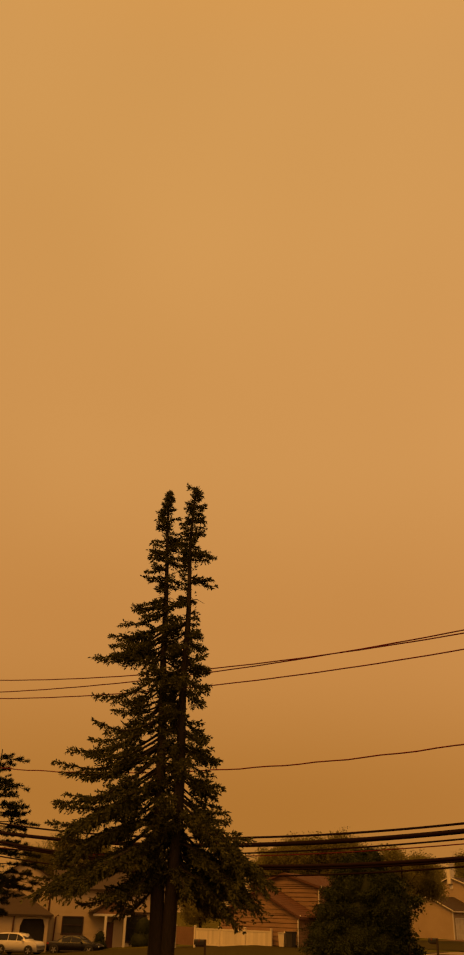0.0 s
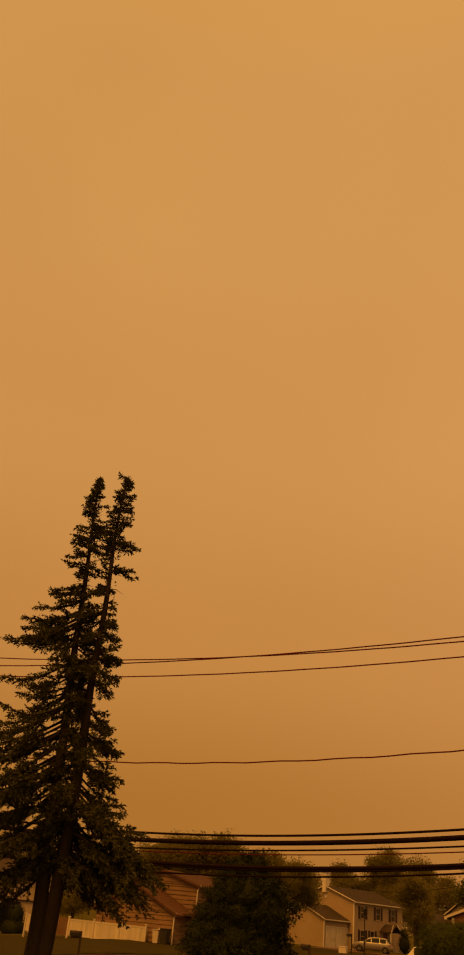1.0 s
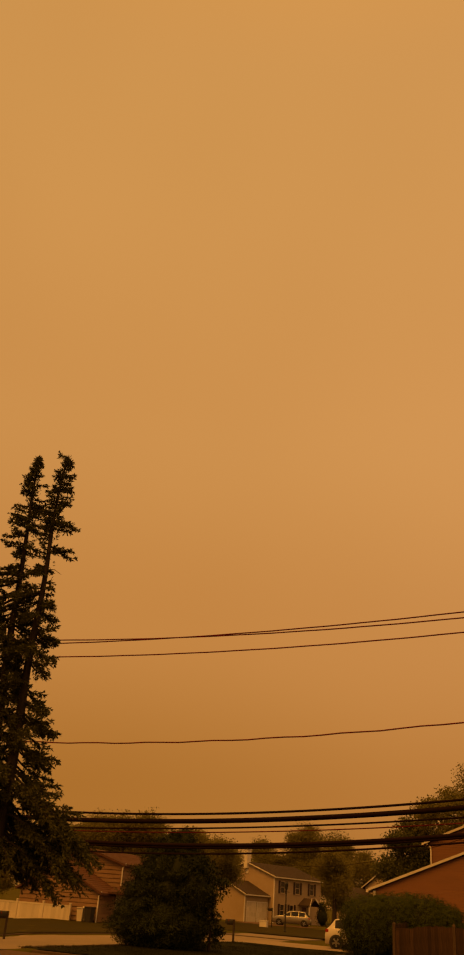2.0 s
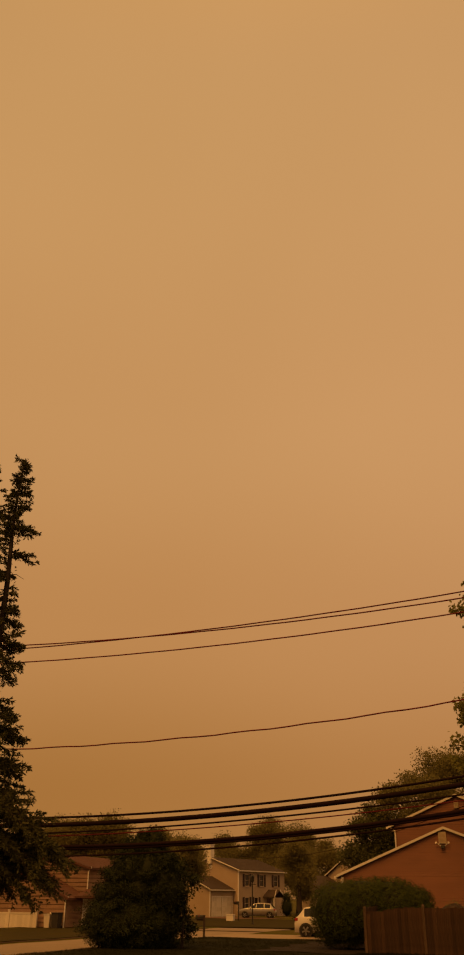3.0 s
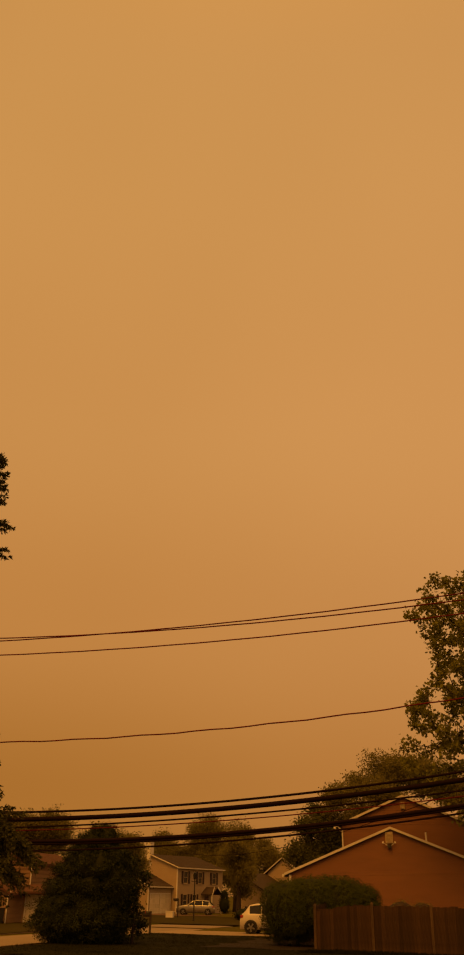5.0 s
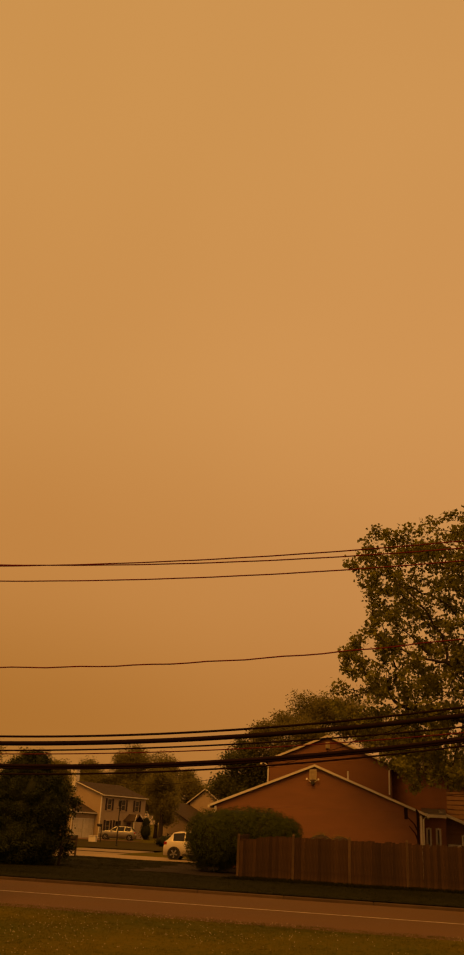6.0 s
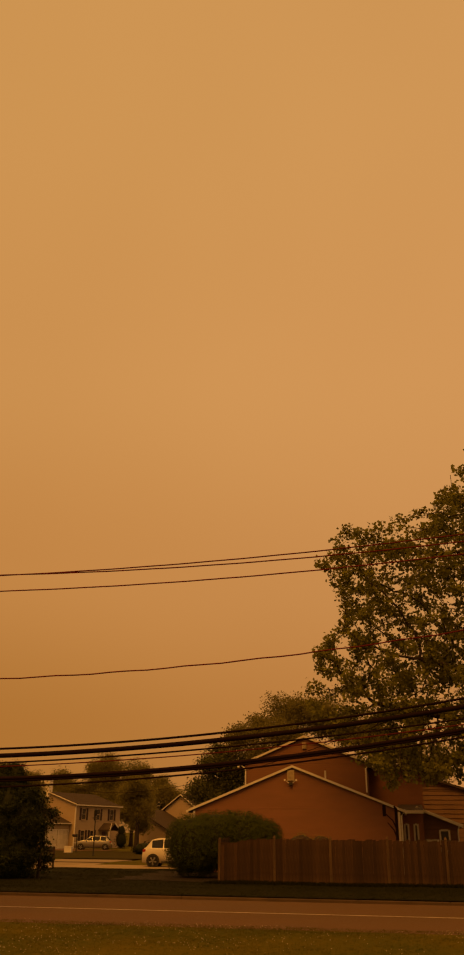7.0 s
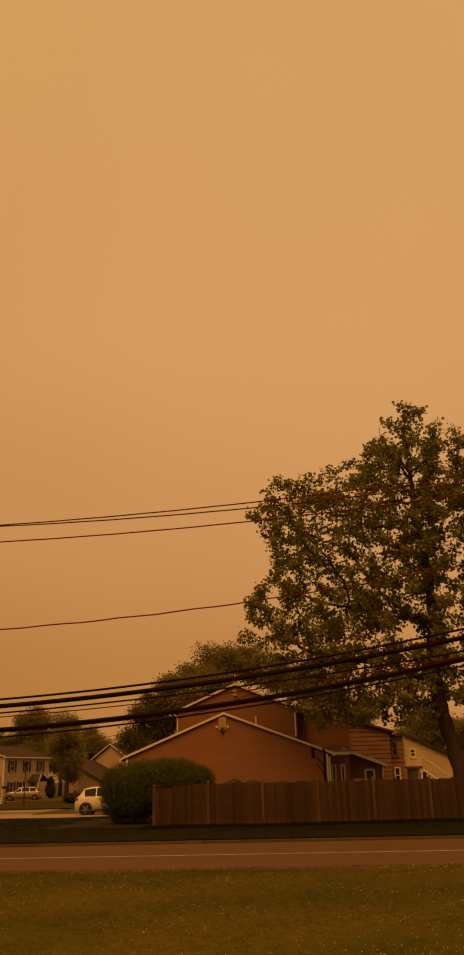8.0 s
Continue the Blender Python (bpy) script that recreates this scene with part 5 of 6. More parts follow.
    leaf_mesh("crown", base, rng.normal(size=base.shape) + np.array((0, 0, -0.3)), leaf * rng.uniform(0.6, 1.35, len(base)), mat, t, rng, 0.8)
    return t


MAPLE_EDGE = ((3.6, 7.7), (4.5, 7.0), (6.4, 4.6), (7.5, 3.8), (9.0, 3.1), (9.9, 3.2), (10.9, 3.7), (12.0, 4.2), (12.8, 5.6), (14.2, 5.4), (15.6, 5.0), (16.2, 4.0), (17.2, 4.1), (18.0, 5.2), (18.4, 6.6))
MAPLE_ROOF = ((4.2, 16.8), (5.8, 17.8), (7.6, 18.0), (9.4, 18.0), (10.2, 19.0), (11.3, 20.0), (11.9, 20.9), (13.0, 21.2), (14.2, 21.7), (14.8, 20.2), (15.5, 21.2), (16.3, 19.4), (17.5, 19.3), (20.0, 18.6), (22.5, 14.5), (24, 10))
MAPLE_FLOOR = ((3.0, 8.4), (5.0, 6.4), (6.8, 4.9), (7.5, 4.1), (8.7, 4.2), (10.6, 4.6), (12.5, 4.5), (14.0, 5.4), (18, 5.8), (24, 6.6))
MAPLE_GAPS = ((9.6, 13.2, 0.7), (10.4, 13.15, 0.5), (12.7, 9.35, 0.75), (14.6, 11.2, 0.6), (12.4, 6.9, 0.55), (8.6, 15.0, 0.45), (4.6, 14.2, 0.9), (9.3, 9.2, 0.4), (11.2, 7.6, 0.4), (6.3, 11.8, 0.35), (13.3, 17.6, 0.5), (14.9, 8.6, 0.5), (13.0, 11.0, 0.45), (15.4, 12.6, 0.5), (11.6, 12.0, 0.35), (10.6, 9.2, 0.4), (13.2, 8.2, 0.4))
grown_tree("maple_tree", (14.8, 6.0, 0),
           lambda x, z: (z > 18.4 or x > ramp(z, MAPLE_EDGE)) and ramp(x, MAPLE_FLOOR) < z < ramp(x, MAPLE_ROOF) and all(math.hypot(x - g[0], z - g[1]) > g[2] for g in MAPLE_GAPS),
           (2.9, 24.0, 3.8, 23.0, 3.4),
           (((0, 0, 0), (-0.1, 0, 2.2), (-0.6, 0.1, 4.0), (-0.85, 0.1, 5.6), (-0.85, 0, 9.0), (-0.8, 0.1, 12.0), (-0.95, 0, 14.5), (-1.2, 0, 18.0)),
            ((-0.3, 0, 3.0), (0.9, -0.2, 4.8), (1.9, -0.3, 8.5), (2.4, -0.3, 13.0), (2.2, 0, 17.0)),
            ((-0.85, 0, 9.0), (-1.5, -0.4, 9.9), (-3.0, -0.8, 9.8), (-5.0, -1.0, 10.4)),
            ((-0.85, 0, 6.8), (-3.2, 0.6, 7.6), (-6.1, 1.0, 8.1), (-7.8, 1.0, 8.6)),
            ((-0.85, 0, 9.6), (-3.4, 0.9, 11.6)),
            ((1.9, -0.3, 8.5), (4.5, 0.2, 10.5), (6.5, 0.3, 13.0))),
           "large spreading maple tree with dense olive-green leaves", MAPLE)

broad_tree("oak_tree", (0.2, 25.5, 0), ((-2.2, 9.3, 1.6), (-0.2, 10.6, 1.8), (1.7, 10.6, 1.8), (-2.4, 7.2, 1.8), (-0.1, 8.4, 2.0), (3.4, 10.0, 1.8), (4.8, 9.2, 1.8), (6.2, 8.6, 1.6), (7.6, 7.7, 1.7), (9.4, 7.2, 1.6), (11.0, 6.8, 1.5), (-3.8, 8.3, 1.4)),
           "broad green tree rising behind the red house roof", HAZELEAF, 0.15, 62, 26, 0.34, 0.3, 0.8, 5, 0.35)
broad_tree("dark_tree", (-5.4, 24.0, 0), ((-5.9, 2.2, 1.3), (-5.2, 3.6, 1.5), (-5.9, 4.6, 1.2), (-5.7, 6.4, 1.2), (-4.7, 7.5, 1.2), (-4.7, 5.2, 1.6), (-3.6, 6.4, 1.6), (-4.0, 3.6, 1.6)),
           "dense dark tree beside the red house", DARKLEAF, 0.14, 95, 28, 0.34, 0.22, 0.8, 6, 0.2)

FAR = (("round_tree", (-41.2, 106, 0), ((-41.6, 12.1, 3.0), (-40.9, 9.0, 3.6), (-42.6, 7.0, 3.5), (-40.0, 5.5, 3.6)), "hazy round-topped tree behind the far house"),
       ("round_tree", (-35.2, 104, 0), ((-35.3, 11.2, 2.4), (-35.0, 8.8, 3.0), (-34.2, 6.0, 3.4), (-36.6, 5.6, 3.2)), "hazy round-topped tree behind the far house"),
       ("low_tree", (-47.5, 105, 0), ((-49.1, 10.2, 1.9), (-47.4, 8.2, 2.7), (-45.0, 7.6, 2.8), (-48.5, 5.5, 3.2), (-45.5, 4.8, 3.0)), "low spreading hazy tree"),
       ("low_tree", (-29.9, 105, 0), ((-30.7, 9.0, 1.8), (-28.6, 7.2, 2.3), (-31.9, 7.4, 2.4), (-30.0, 5.0, 2.6), (-27.0, 5.0, 2.4)), "low hazy tree with a ragged top"),
       ("street_tree", (-21.5, 60, -0.17), ((-21.4, 6.8, 1.3), (-22.1, 5.9, 1.4), (-20.7, 5.7, 1.3), (-21.7, 4.9, 1.6), (-20.5, 4.4, 1.2), (-21.4, 3.1, 1.4)), "brownish leafy tree beside the far house"),
       ("garden_tree", (-43.0, 50, 0), ((-45.9, 8.2, 2.0), (-43.6, 8.6, 2.0), (-41.2, 8.7, 2.1), (-39.3, 8.2, 1.7), (-48.7, 7.2, 2.0), (-41.4, 6.5, 2.2), (-44.5, 6.2, 2.2)), "wide green tree behind the shingled house"),
       ("garden_tree", (-34.0, 52, 0), ((-36.4, 7.0, 1.7), (-34.3, 7.5, 1.5), (-31.0, 7.0, 1.5), (-34.6, 5.6, 2.1), (-32.0, 5.0, 2.0)), "lower green tree behind the shingled house"),
       ("garden_tree", (-62, 70, -1.2), ((-64, 8.4, 3.0), (-60, 9.4, 3.0), (-56, 8.4, 3.0), (-52, 7.4, 2.6), (-60, 5.5, 3.4)), "distant hazy tree between houses"),
       ("garden_tree", (-92, 60, -1.6), ((-99, 8.6, 3.6), (-94, 9.6, 3.2), (-87, 8.9, 3.4), (-81, 8.0, 3.2), (-96, 5.5, 4.0), (-88, 5.0, 4.0)), "distant tree behind the cream house"),
       ("garden_tree", (20, 62, 0), ((18.0, 6.4, 2.2), (20.6, 7.0, 2.4), (23.5, 6.6, 2.4), (26.5, 6.0, 2.2), (21, 4.5, 2.6)), "leafy tree behind the yellow house"),
       ("garden_tree", (-86, 84, -1.6), ((-90, 4.6, 2.4), (-86, 5.6, 2.6), (-82, 5.2, 2.4), (-79, 3.6, 2.4), (-84, 2.4, 2.6), (-88, 2.2, 2.6)), "distant tree beyond the cream house"),
       ("garden_tree", (-58, 104, 0), ((-60, 8.6, 3.2), (-56, 8.8, 3.0), (-53, 7.6, 2.6), (-57, 5.2, 3.6)), "distant hazy tree on the skyline"))
for k, (nm, at, lobes, lab) in enumerate(FAR):
    far = at[1] > 70
    broad_tree(nm, at, lobes, lab, HAZELEAF, 0.22 if far else 0.19, 44 if far else 50, 26, 0.55 if far else 0.42, 0.3, 0.8, 40 + k, 0.25)

def plumed_pine(name, at, tall, label, seed):
    """A pine with level boughs that carry plumes of long needles at the ends of their twigs."""
    rnd, rng = random.Random(seed), np.random.default_rng(seed)
    t = thing(name, at, label, "tree")
    wood = bmesh.new()
    spine = [Vector((0.08 * math.sin(f * 5), 0.06 * math.sin(f * 4 + 1), f * tall - (0.3 if f == 0 else 0))) for f in np.linspace(0, 1, 14)]
    tube(wood, spine, [0.24 * (1 - 0.93 * f) + 0.01 for f in np.linspace(0, 1, 14)], 10)
    bases, ways, sizes = [], [], []
    z = 3.0
    while z < tall - 0.4:
        for _ in range(4):
            az = rnd.uniform(0, math.tau)
            ln = (4.0 - 3.0 * (z / tall) ** 1.5) * rnd.uniform(0.55, 1.05)
            d = Vector((math.cos(az), math.sin(az), 0))
            root = min(spine, key=lambda p: abs(p.z - z)).copy()
            root.z = z + rnd.uniform(-0.2, 0.2)
            bough = [root + d * ln * f + Vector((0, 0, ln * (0.10 * f - 0.16 * f * f))) for f in np.linspace(0, 1, 7)]
            tube(wood, bough, [0.035 * (1 - 0.8 * f) for f in np.linspace(0, 1, 7)], 5)
            for k in range(int(7 * ln)):
                f = rnd.uniform(0.3, 1.0)
                i = min(5, int(f * 6))
                q = bough[i].lerp(bough[i + 1], f * 6 - i)
                td = (d * rnd.uniform(0.3, 1.0) + Vector((-d.y, d.x, 0)) * rnd.uniform(-0.9, 0.9) + Vector((0, 0, rnd.uniform(-0.1, 0.35)))).normalized()
                tl = rnd.uniform(0.2, 0.65) * (1.25 - 0.5 * f)
                end = q + td * tl
                tube(wood, [q, q.lerp(end, 0.5) + Vector((0, 0, -0.02)), end], [0.012, 0.009, 0.006], 4)
                for g in (0.45, 0.7, 0.9, 1.0):
                    for _ in range(13):
                        bases.append(q + td * tl * g)
                        ways.append(td * 0.9 + Vector((rnd.gauss(0, 0.6), rnd.gauss(0, 0.6), rnd.gauss(0.05, 0.5))))
                        sizes.append(rnd.uniform(0.14, 0.26))
        z += 0.42
    part("trunk", wood, SPRUCE_BARK, t, "straight dark pine trunk and boughs", smooth=True)
    leaf_mesh("needles", np.array([tuple(b) for b in bases]), np.array([tuple(w) for w in ways]), np.array(sizes), CEDAR, t, rng, 0.13, 0.1)
    return t


plumed_pine("pine_tree", (-35.6, -2.0, -1.0), 12.2, "dark ragged pine tree at the roadside", 71)
broad_tree("leafy_shrub", (-8.7, 0.0, 0), ((-8.55, 2.8, 0.42), (-8.45, 2.1, 0.42), (-8.75, 3.4, 0.4), (-8.65, 1.5, 0.5), (-8.75, 0.7, 0.5)),
           "leafy shrub growing against the dark evergreen", SPRAY, 0.12, 120, 18, 0.16, 0.05, 0.6, 72, 0.1, category="shrub")

# core material darker than the sprays: the bush's inner shade as colour
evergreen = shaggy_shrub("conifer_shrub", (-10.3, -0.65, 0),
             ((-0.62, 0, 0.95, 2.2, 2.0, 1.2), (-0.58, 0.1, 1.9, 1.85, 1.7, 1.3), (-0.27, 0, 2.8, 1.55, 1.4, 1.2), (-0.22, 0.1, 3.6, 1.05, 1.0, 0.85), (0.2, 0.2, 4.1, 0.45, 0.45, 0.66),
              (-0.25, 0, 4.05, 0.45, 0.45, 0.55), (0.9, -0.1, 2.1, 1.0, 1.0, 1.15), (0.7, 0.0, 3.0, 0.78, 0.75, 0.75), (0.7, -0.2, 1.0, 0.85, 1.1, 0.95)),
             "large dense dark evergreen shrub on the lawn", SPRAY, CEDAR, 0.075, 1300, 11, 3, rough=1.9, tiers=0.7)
evergreen.scale = (1.06, 1.06, 1.07)
# the hedge's darker core stands for shade between its leaves
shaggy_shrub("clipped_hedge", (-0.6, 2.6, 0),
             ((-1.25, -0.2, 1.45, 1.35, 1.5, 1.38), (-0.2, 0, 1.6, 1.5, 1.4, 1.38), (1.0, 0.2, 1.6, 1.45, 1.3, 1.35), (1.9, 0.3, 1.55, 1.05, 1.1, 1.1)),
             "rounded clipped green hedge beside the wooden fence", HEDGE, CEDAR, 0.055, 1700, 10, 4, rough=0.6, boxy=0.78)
for at, s, lab in (((-51.3, 24.8, -1.5), 0.95, "small clipped cone-shaped shrub by the porch"), ((-48.6, 27.6, -1.5), 1.6, "tall rounded evergreen beside the porch")):
    shaggy_shrub("cone_shrub", at, ((0, 0, 0.6 * s, 0.75 * s, 0.75 * s, 0.65 * s), (0, 0, 1.25 * s, 0.5 * s, 0.5 * s, 0.7 * s)), lab, CEDAR, CEDAR, 0.12, 200, 8, 8)
shaggy_shrub("porch_evergreen", (-31.4, 86.3, -0.2), ((0, 0, 1.1, 0.8, 0.8, 1.1), (0, 0, 2.2, 0.55, 0.55, 0.9)), "narrow dark evergreen beside the porch", CEDAR, CEDAR, 0.16, 140, 8, 9)
shaggy_shrub("garden_shrub", (-16.6, 46.0, -0.04), ((0, 0, 0.5, 1.1, 0.9, 0.6), (0.9, 0, 0.4, 0.8, 0.7, 0.5)), "low dark shrub on the far lawn", CEDAR, CEDAR, 0.16, 120, 8, 10)
shaggy_shrub("garden_shrub", (3.4, 1.4, 0), ((0, 0, 1.1, 0.9, 0.6, 0.95), (0.9, 0.1, 1.15, 0.7, 0.5, 0.85)), "brown twiggy shrub showing over the fence", HAZELEAF, BARK, 0.07, 300, 7, 12)


# ---------------------------------------------------------------- vehicles
def car(name, at, rz, paint, label, length=4.4, width=1.82, tall=1.65, boxy=0.0, low=False, category="car"):
    """A car whose front points along local +x. The body is lofted from cross-sections."""
    c = thing(name, at, label, category, rz=rz)
    L, W, H = length / 2, width / 2, tall
    belt = H * 0.63
    if low:
        prof = [(-1.0, 0.52), (-0.97, 0.64), (-0.62, 0.68), (-0.34, 0.97), (0.05, 1.0), (0.22, 0.96), (0.50, 0.66), (0.9, 0.56), (0.99, 0.44), (1.0, 0.3)]
    elif boxy:
        prof = [(-1.0, 0.45), (-0.985, 0.62), (-0.93, 0.94), (-0.8, 0.99), (-0.1, 1.0), (0.18, 0.97), (0.44, 0.67), (0.88, 0.6), (0.98, 0.48), (1.0, 0.3)]
    else:
        prof = [(-1.0, 0.40), (-0.985, 0.54), (-0.96, 0.60), (-0.74, 0.93), (-0.62, 0.97), (-0.08, 1.0), (0.14, 0.95), (0.40, 0.68), (0.86, 0.57), (0.98, 0.45), (1.0, 0.3)]
    xs = sorted({p[0] for p in prof} | {-0.8, -0.5, -0.2, 0.3, 0.6, 0.75})
    bm = bmesh.new()
    rings = []
    for u in xs:
        top = ramp(u, prof) * H
        pinch = 1 - 0.10 * max(0, abs(u) - 0.75) / 0.25
        w = W * pinch
        tb = min(top, belt)
        cab = max(0.0, (top - belt) / max(0.01, H - belt))
        wt = w * (0.97 - 0.20 * cab)
        sec = [(0.72 * w, 0.22), (0.96 * w, 0.26), (w, 0.48 * H * 0.9), (0.99 * w, tb - 0.03), (0.965 * w, tb), (wt, max(tb + 0.005, top - 0.10)), (wt * 0.93, max(tb + 0.01, top - 0.02)), (0.0, max(tb + 0.012, top))]
        ring = [(u * L, y, z) for y, z in sec] + [(u * L, -y, z) for y, z in sec[-2::-1]]
        rings.append([bm.verts.new(p) for p in ring])
    for a, b in zip(rings, rings[1:]):
        for k in range(len(a) - 1):
            bm.faces.new((a[k], a[k + 1], b[k + 1], b[k]))
        bm.faces.new((a[-1], a[0], b[0], b[-1]))
    bm.faces.new(rings[0])
    bm.faces.new(rings[-1][::-1])
    bmesh.ops.recalc_face_normals(bm, faces=bm.faces[:])
    body = part("body", bm, paint, c, smooth=True)
    # side glass, front and rear glass
    zt = H * 0.955
    marks = (((-0.73, -0.42), (-0.39, 0.0), (0.03, 0.30)) if not boxy and not low else ((-0.86, -0.42), (-0.39, 0.0), (0.03, 0.30)) if not low else ((-0.42, -0.1), (-0.07, 0.3)))
    for s in (-1, 1):
        for a, b in marks:
            bm = bmesh.new()
            co = []
            for u in (a, b):
                top = min(zt, ramp(u, prof) * H - 0.07)
                for z in (belt + 0.025, max(belt + 0.06, top)):
                    cabz = (z - belt) / (H - belt)
                    y = s * W * (0.972 - 0.17 * cabz) + s * 0.006
                    co.append((u * L, y, z))
            p0, p1, p2, p3 = co
            inner = [(q[0], q[1] - s * 0.03, q[2]) for q in (p0, p2, p3, p1)]
            hexa(bm, inner + [p0, p2, p3, p1])
            bmesh.ops.recalc_face_normals(bm, faces=bm.faces[:])
            part("side_window", bm, GLASS, c)
        # wheel arches, wheels
        for u in (-0.69, 0.62):
            r = 0.335
            arch = bmesh.new()
            spun(arch, [(r + 0.07, -0.02), (r + 0.07, 0.012)], 22, "y", (u * L, s * (W + 0.001), r))
            part("wheel_arch", arch, PLASTIC, c)
            ty = bmesh.new()
            spun(ty, [(r - 0.09, -0.1), (r - 0.015, -0.1), (r, -0.07), (r, 0.07), (r - 0.015, 0.1), (r - 0.09, 0.1)], 24, "y", (u * L, s * (W - 0.07), r))
            wheel = part("wheel", ty, RUBBER, c, "black tyre on an alloy rim", smooth=True)
            rim = bmesh.new()
            yy = s * (W + 0.035)
            spun(rim, [(0.06, -0.008), (0.06, 0.008)], 12, "y", (u * L, yy, r))
            for k in range(5):
                m = Matrix.Translation((u * L, yy, r)) @ Matrix.Rotation(k * math.tau / 5 + 0.3, 4, "Y")
                hexa(rim, [m @ Vector(q) for q in ((0.03, -0.006, -0.035), (0.235, -0.006, -0.05), (0.235, 0.006, -0.05), (0.03, 0.006, -0.035), (0.03, -0.006, 0.035), (0.235, -0.006, 0.05), (0.235, 0.006, 0.05), (0.03, 0.006, 0.035))])
            part("rim", rim, ALLOY, wheel)
    for u0, u1, nm in ((0.14, 0.40, "windscreen"), (-0.93, -0.75, "rear_window")):
        if low and nm == "rear_window":
            u0, u1 = -0.6, -0.36
        if boxy and nm == "rear_window":
            u0, u1 = -0.98, -0.935
        bm = bmesh.new()
        co = []
        for u in (u0 + 0.01, u1 - 0.01):
            z = ramp(u, prof) * H
            cab = max(0, (z - belt) / (H - belt))
            y = W * (0.90 - 0.20 * cab)
            co += [(u * L, -y, z + 0.012), (u * L, y, z + 0.012)]
        a, b, d, e = co
        hexa(bm, [(q[0], q[1], q[2] - 0.05) for q in (a, b, e, d)] + [a, b, e, d])
        bmesh.ops.recalc_face_normals(bm, faces=bm.faces[:])
        part(nm, bm, GLASS, c)
    for s in (-1, 1):
        part("tail_lamp", boxed(-L * 0.992, -L * 0.90, s * W * 0.80 - 0.12, s * W * 0.80 + 0.12, H * 0.50, H * 0.60, 0.02), LAMPRED, c, "red tail lamp")
        part("headlight", boxed(L * 0.86, L * 0.985, s * W * 0.72 - 0.17, s * W * 0.72 + 0.17, H * 0.40, H * 0.48, 0.02), LAMPCLEAR, c, "clear headlight")
        part("mirror", boxed(L * 0.30, L * 0.36, s * (W + 0.09) - 0.09, s * (W + 0.09) + 0.09, belt - 0.02, belt + 0.12, 0.03), paint, c)
        for u in (-0.38, 0.02):
            part("door_handle", boxed(u * L - 0.03, u * L + 0.14, s * W - 0.012, s * W + 0.028, belt - 0.14, belt - 0.11, 0.008), paint, c)
    part("bumper", boxed(L * 0.93, L * 1.005, -W * 0.8, W * 0.8, 0.25, 0.42, 0.03), PLASTIC, c)
    part("bumper", boxed(-L * 1.005, -L * 0.93, -W * 0.8, W * 0.8, 0.25, 0.42, 0.03), PLASTIC, c)
    for s in (-1, 1):
        part("door_sill", boxed(-L * 0.45, L * 0.47, s * W - 0.03, s * W + 0.012, 0.2, 0.32, 0.01), PLASTIC, c)
    return c


car("white_suv", (-5.6, 15.0, 0.04), 6, CARWHITE, "white compact SUV parked in the driveway by the hedge")
car("silver_suv", (-30.6, 71.8, -0.14), 192, CARSILVER, "silver SUV parked before the far house", 4.7, 1.88, 1.68)
car("white_hatchback", (-52.8, 16.7, -1.5), 22, CARWHITE, "boxy white hatchback parked on a drive", 3.9, 1.72, 1.62, boxy=1)
car("dark_sedan", (-49.7, 20.2, -1.42), 28, CARDARK, "dark sedan parked beside a white hatchback", 4.7, 1.8, 1.45, low=True)


# ---------------------------------------------------------------- street furniture and clutter
def mailbox(at, label, rz=0.0, tall=1.05, arched=True):
    m = thing("mailbox", at, label, "mailbox", rz=rz)
    part("post", boxed(-0.05, 0.05, -0.05, 0.05, -0.2, tall + 0.1, 0.006), BARK if arched else STEEL, m)
    part("arm", boxed(-0.45, -0.052, -0.04, 0.04, tall - 0.2, tall - 0.12), BARK if arched else STEEL, m)
    bm = bmesh.new()
    pts = [(math.cos(a) * 0.1, math.sin(a) * 0.1 + 0.12) for a in np.linspace(0, math.pi, 9)] + [(-0.1, 0.0), (0.1, 0.0)]
    rows = [[bm.verts.new((x, p, tall - 0.118 + q)) for p, q in pts] for x in (-0.52, -0.053)]
    n = len(pts)
    for k in range(n):
        bm.faces.new((rows[0][k], rows[0][(k + 1) % n], rows[1][(k + 1) % n], rows[1][k]))
    bm.faces.new(rows[0]), bm.faces.new(rows[1][::-1])
    bmesh.ops.recalc_face_normals(bm, faces=bm.faces[:])
    b = part("box", bm, STEEL, m, "dark rounded metal letter box")
    part("flag", boxed(-0.3, -0.28, -0.125, -0.105, tall - 0.02, tall + 0.14), LAMPRED, b)
    return m


mailbox((-12.45, 11.5, 0.0), "dark mailbox on a wooden post beside the driveway")
mailbox((-17.0, -4.0, -0.05), "brown mailbox on a post at the kerb", rz=40, tall=0.95)
mailbox((-26.4, 54.0, -0.12), "tall dark mailbox post on the far lawn", rz=10, tall=1.75, arched=False)


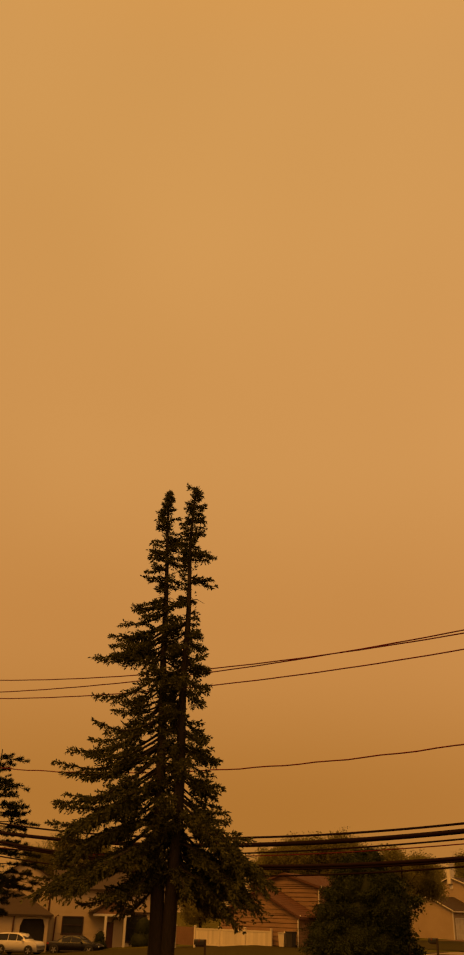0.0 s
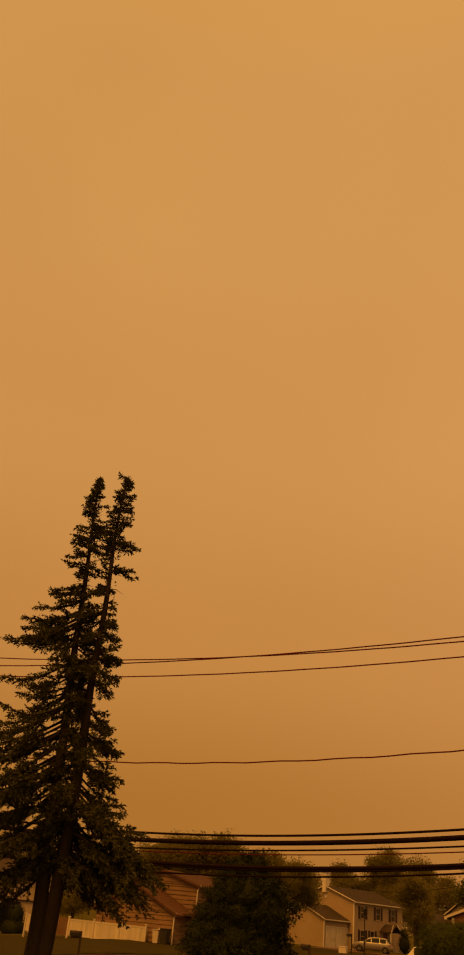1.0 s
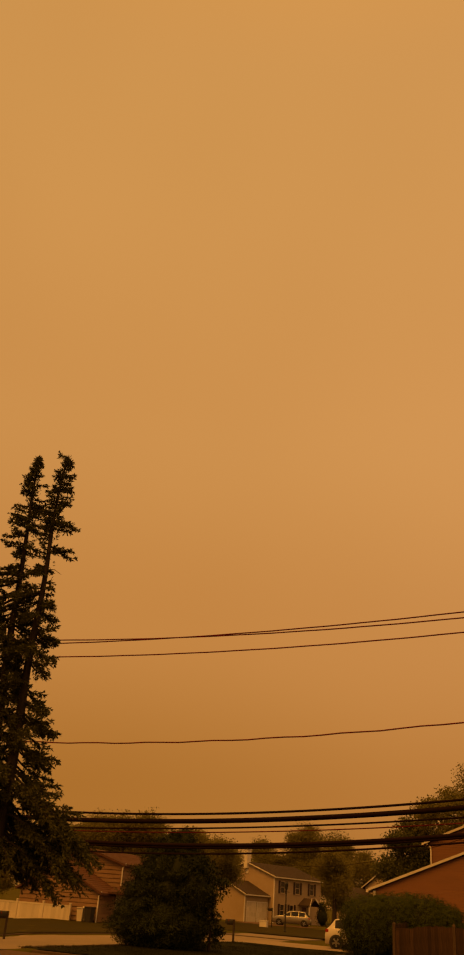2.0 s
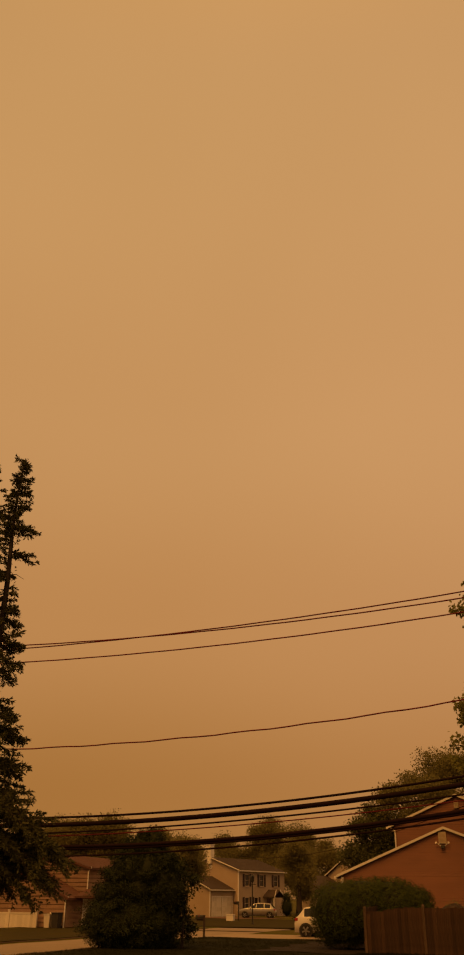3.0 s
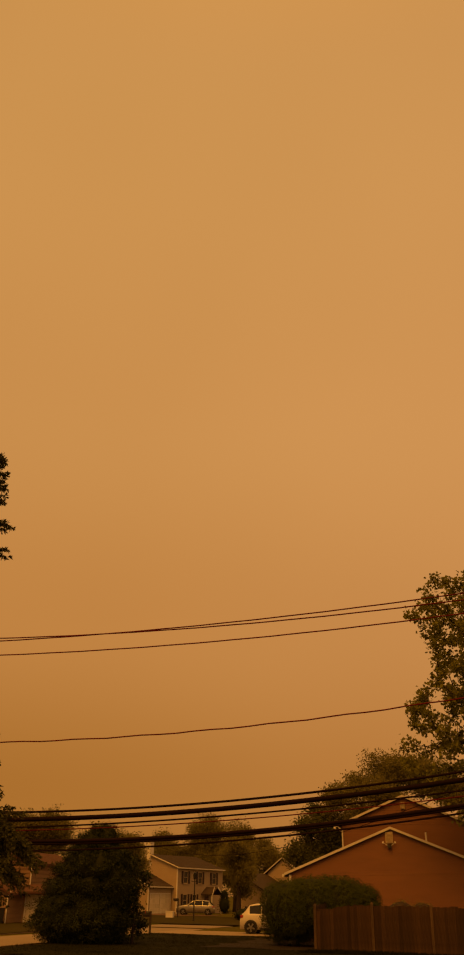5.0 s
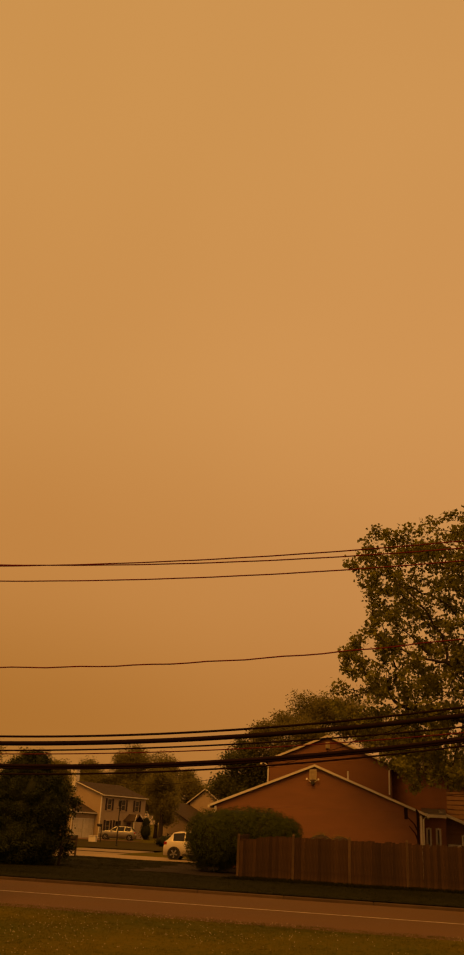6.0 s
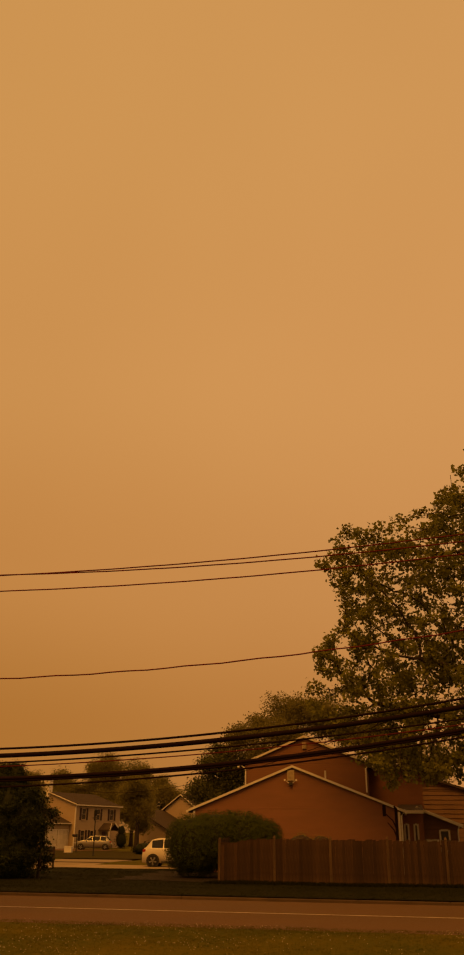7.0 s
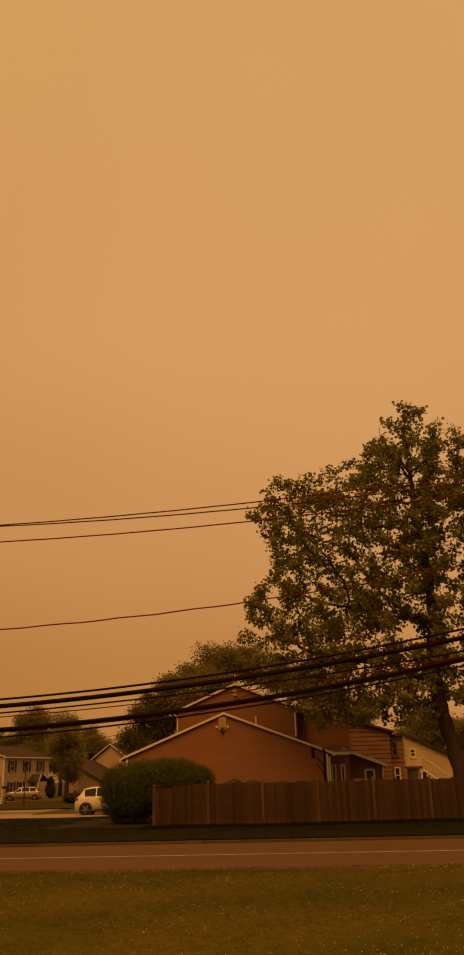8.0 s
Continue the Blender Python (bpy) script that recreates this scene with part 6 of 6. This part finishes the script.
def lamp_post():
    l = thing("lamp_post", (-18.85, 37.5, 0), "slim dark lamp post on the far lawn", "lamp post")
    part("pole", spun(bmesh.new(), [(0.11, -0.1), (0.11, 0.1), (0.06, 0.2), (0.045, 3.3)], 10), STEEL, l)
    h = part("lantern", spun(bmesh.new(), [(0.08, 3.303), (0.14, 3.36), (0.17, 3.7), (0.1, 3.78)], 6), GLASS, l, "small glass lantern")
    part("cap", spun(bmesh.new(), [(0.2, 3.783), (0.06, 3.9), (0.02, 3.98)], 6), STEEL, h)
    part("crossbar", boxed(-0.3, 0.3, -0.015, 0.015, 3.1, 3.14), STEEL, l)
    return l


lamp_post()


def bin_(at, mat, label, s=1.0):
    b = thing("waste_bin", at, label, "waste bin")
    bm = bmesh.new()
    hexa(bm, [(-0.22 * s, -0.25 * s, 0.03), (0.22 * s, -0.25 * s, 0.03), (0.22 * s, 0.25 * s, 0.03), (-0.22 * s, 0.25 * s, 0.03),
              (-0.29 * s, -0.32 * s, 0.95 * s), (0.29 * s, -0.32 * s, 0.95 * s), (0.29 * s, 0.32 * s, 0.95 * s), (-0.29 * s, 0.32 * s, 0.95 * s)])
    part("body", bm, mat, b)
    part("lid", boxed(-0.31 * s, 0.31 * s, -0.36 * s, 0.34 * s, 0.953 * s, 1.02 * s, 0.02), mat, b)
    for k in (-1, 1):
        part("wheel", spun(bmesh.new(), [(0.1, -0.03), (0.1, 0.03)], 12, "y", (k * 0.2 * s, 0.3 * s, 0.1)), RUBBER, b)
    return b


bin_((-28.1, 19.7, 0.0), VINYL, "pale waste bin by the shingled wall", 0.9)
bin_((-27.35, 19.6, 0.0), PLASTIC, "dark waste bin by the shingled wall", 1.0)
u = thing("utility_box", (-26.9, 53.0, -0.11), "small white utility box on the far lawn", "utility box")
part("box", boxed(-0.4, 0.4, -0.25, 0.25, 0, 0.55, 0.03), TRIM, u)
part("lid", boxed(-0.43, 0.43, -0.28, 0.28, 0.553, 0.62, 0.02), TRIM, u)


def yard_pole():
    p = thing("yard_pole", (7.75, 6.6, 0), "black iron yard pole with a hanging feeder", "pole")
    bm = bmesh.new()
    tube(bm, [(0, 0, -0.1), (0, 0, 3.2), (-0.08, 0, 3.34)], [0.075, 0.07, 0.05], 8)
    part("pole", bm, CABLE, p)
    for z, s in ((2.75, 0.75), (2.3, 0.6)):
        bm = bmesh.new()
        tube(bm, [(0, 0, z - 0.5), (-0.25 * s, 0, z - 0.1), (-0.75 * s, 0, z + 0.25)], [0.04, 0.036, 0.025], 6)
        part("arm", bm, CABLE, p)
    part("feeder", boxed(-0.68, -0.5, -0.09, 0.09, 2.85, 3.4, 0.03), CABLE, p, "dark hanging feeder")
    return p


yard_pole()


# ---------------------------------------------------------------- grass and clover
def grass_patch(name, x0, x1, y0, y1, tufts, tall, label, seed, keep=None, mat=None):
    rng = np.random.default_rng(seed)
    xy = np.column_stack((rng.uniform(x0, x1, tufts), rng.uniform(y0, y1, tufts)))
    dens = np.array([noise.noise((x * 0.5, y * 0.5, 3)) + 0.5 * noise.noise((x * 1.7, y * 1.7, 9)) for x, y in xy])
    xy = xy[rng.random(tufts) < 0.62 + 0.6 * dens]
    if keep:
        xy = xy[[keep(x, y) for x, y in xy]]
    n = 5
    z = np.array([height(x, y) for x, y in xy])
    base = np.repeat(np.column_stack((xy, z - 0.005)), n, axis=0)
    base[:, :2] += rng.normal(size=(len(base), 2)) * 0.04
    way = rng.normal(size=base.shape) * 0.45
    way[:, 2] = 1
    s = tall * rng.uniform(0.5, 1.3, len(base))
    ob = leaf_mesh(name, base, way, s, mat or BLADE, None, rng, 0.13, 0.1)
    return tagged(ob, label, "grass", kind="stuff")


grass_patch("grass_blades", -12, 17, -31.5, ROAD_S - 0.15, 80000, 0.032, "uneven lawn grass in front of the road", 1)
# these three patches carry the same painted shade as the verge turf
grass_patch("grass_blades", -12.3, 22, ROAD_N + 0.2, -0.9, 22000, 0.07, "rough verge grass before the wooden fence", 2, mat=SHADED_BLADE)
grass_patch("grass_blades", -12.2, 0, -1.0, 11.2, 11000, 0.07, "dark lawn grass with painted-in shade round the evergreen shrub", 5, mat=SHADED_BLADE)
grass_patch("grass_blades", -0.3, 22, -2.6, -0.85, 9000, 0.13, "tall grass along the foot of the fence", 3, mat=SHADED_BLADE)


def clover():
    rng = np.random.default_rng(8)
    n = 10000
    xy = np.column_stack((rng.uniform(-10, 16, n), rng.uniform(-31, ROAD_S - 0.8, n)))
    d = np.array([noise.noise((x * 0.35, y * 0.45, 20)) + 0.5 * noise.noise((x * 1.3, y * 1.3, 30)) for x, y in xy])
    xy = xy[rng.random(n) < np.clip(0.16 + 0.95 * d, 0.01, 1)]
    vs, fs = [], []
    for x, y in xy:
        r, h = rng.uniform(0.006, 0.0115), height(x, y) + rng.uniform(0.05, 0.1)
        a = len(vs)
        vs += [(x + r, y, h), (x, y + r, h), (x - r, y, h), (x, y - r, h), (x, y, h + r), (x, y, h - r)]
        fs += [(a, a + 1, a + 4), (a + 1, a + 2, a + 4), (a + 2, a + 3, a + 4), (a + 3, a, a + 4), (a + 1, a, a + 5), (a + 2, a + 1, a + 5), (a + 3, a + 2, a + 5), (a, a + 3, a + 5)]
    ob = raw("clover_flowers", vs, fs, CLOVER)
    return tagged(ob, "small white clover flowers scattered in the lawn", "flowers", kind="stuff")


clover()
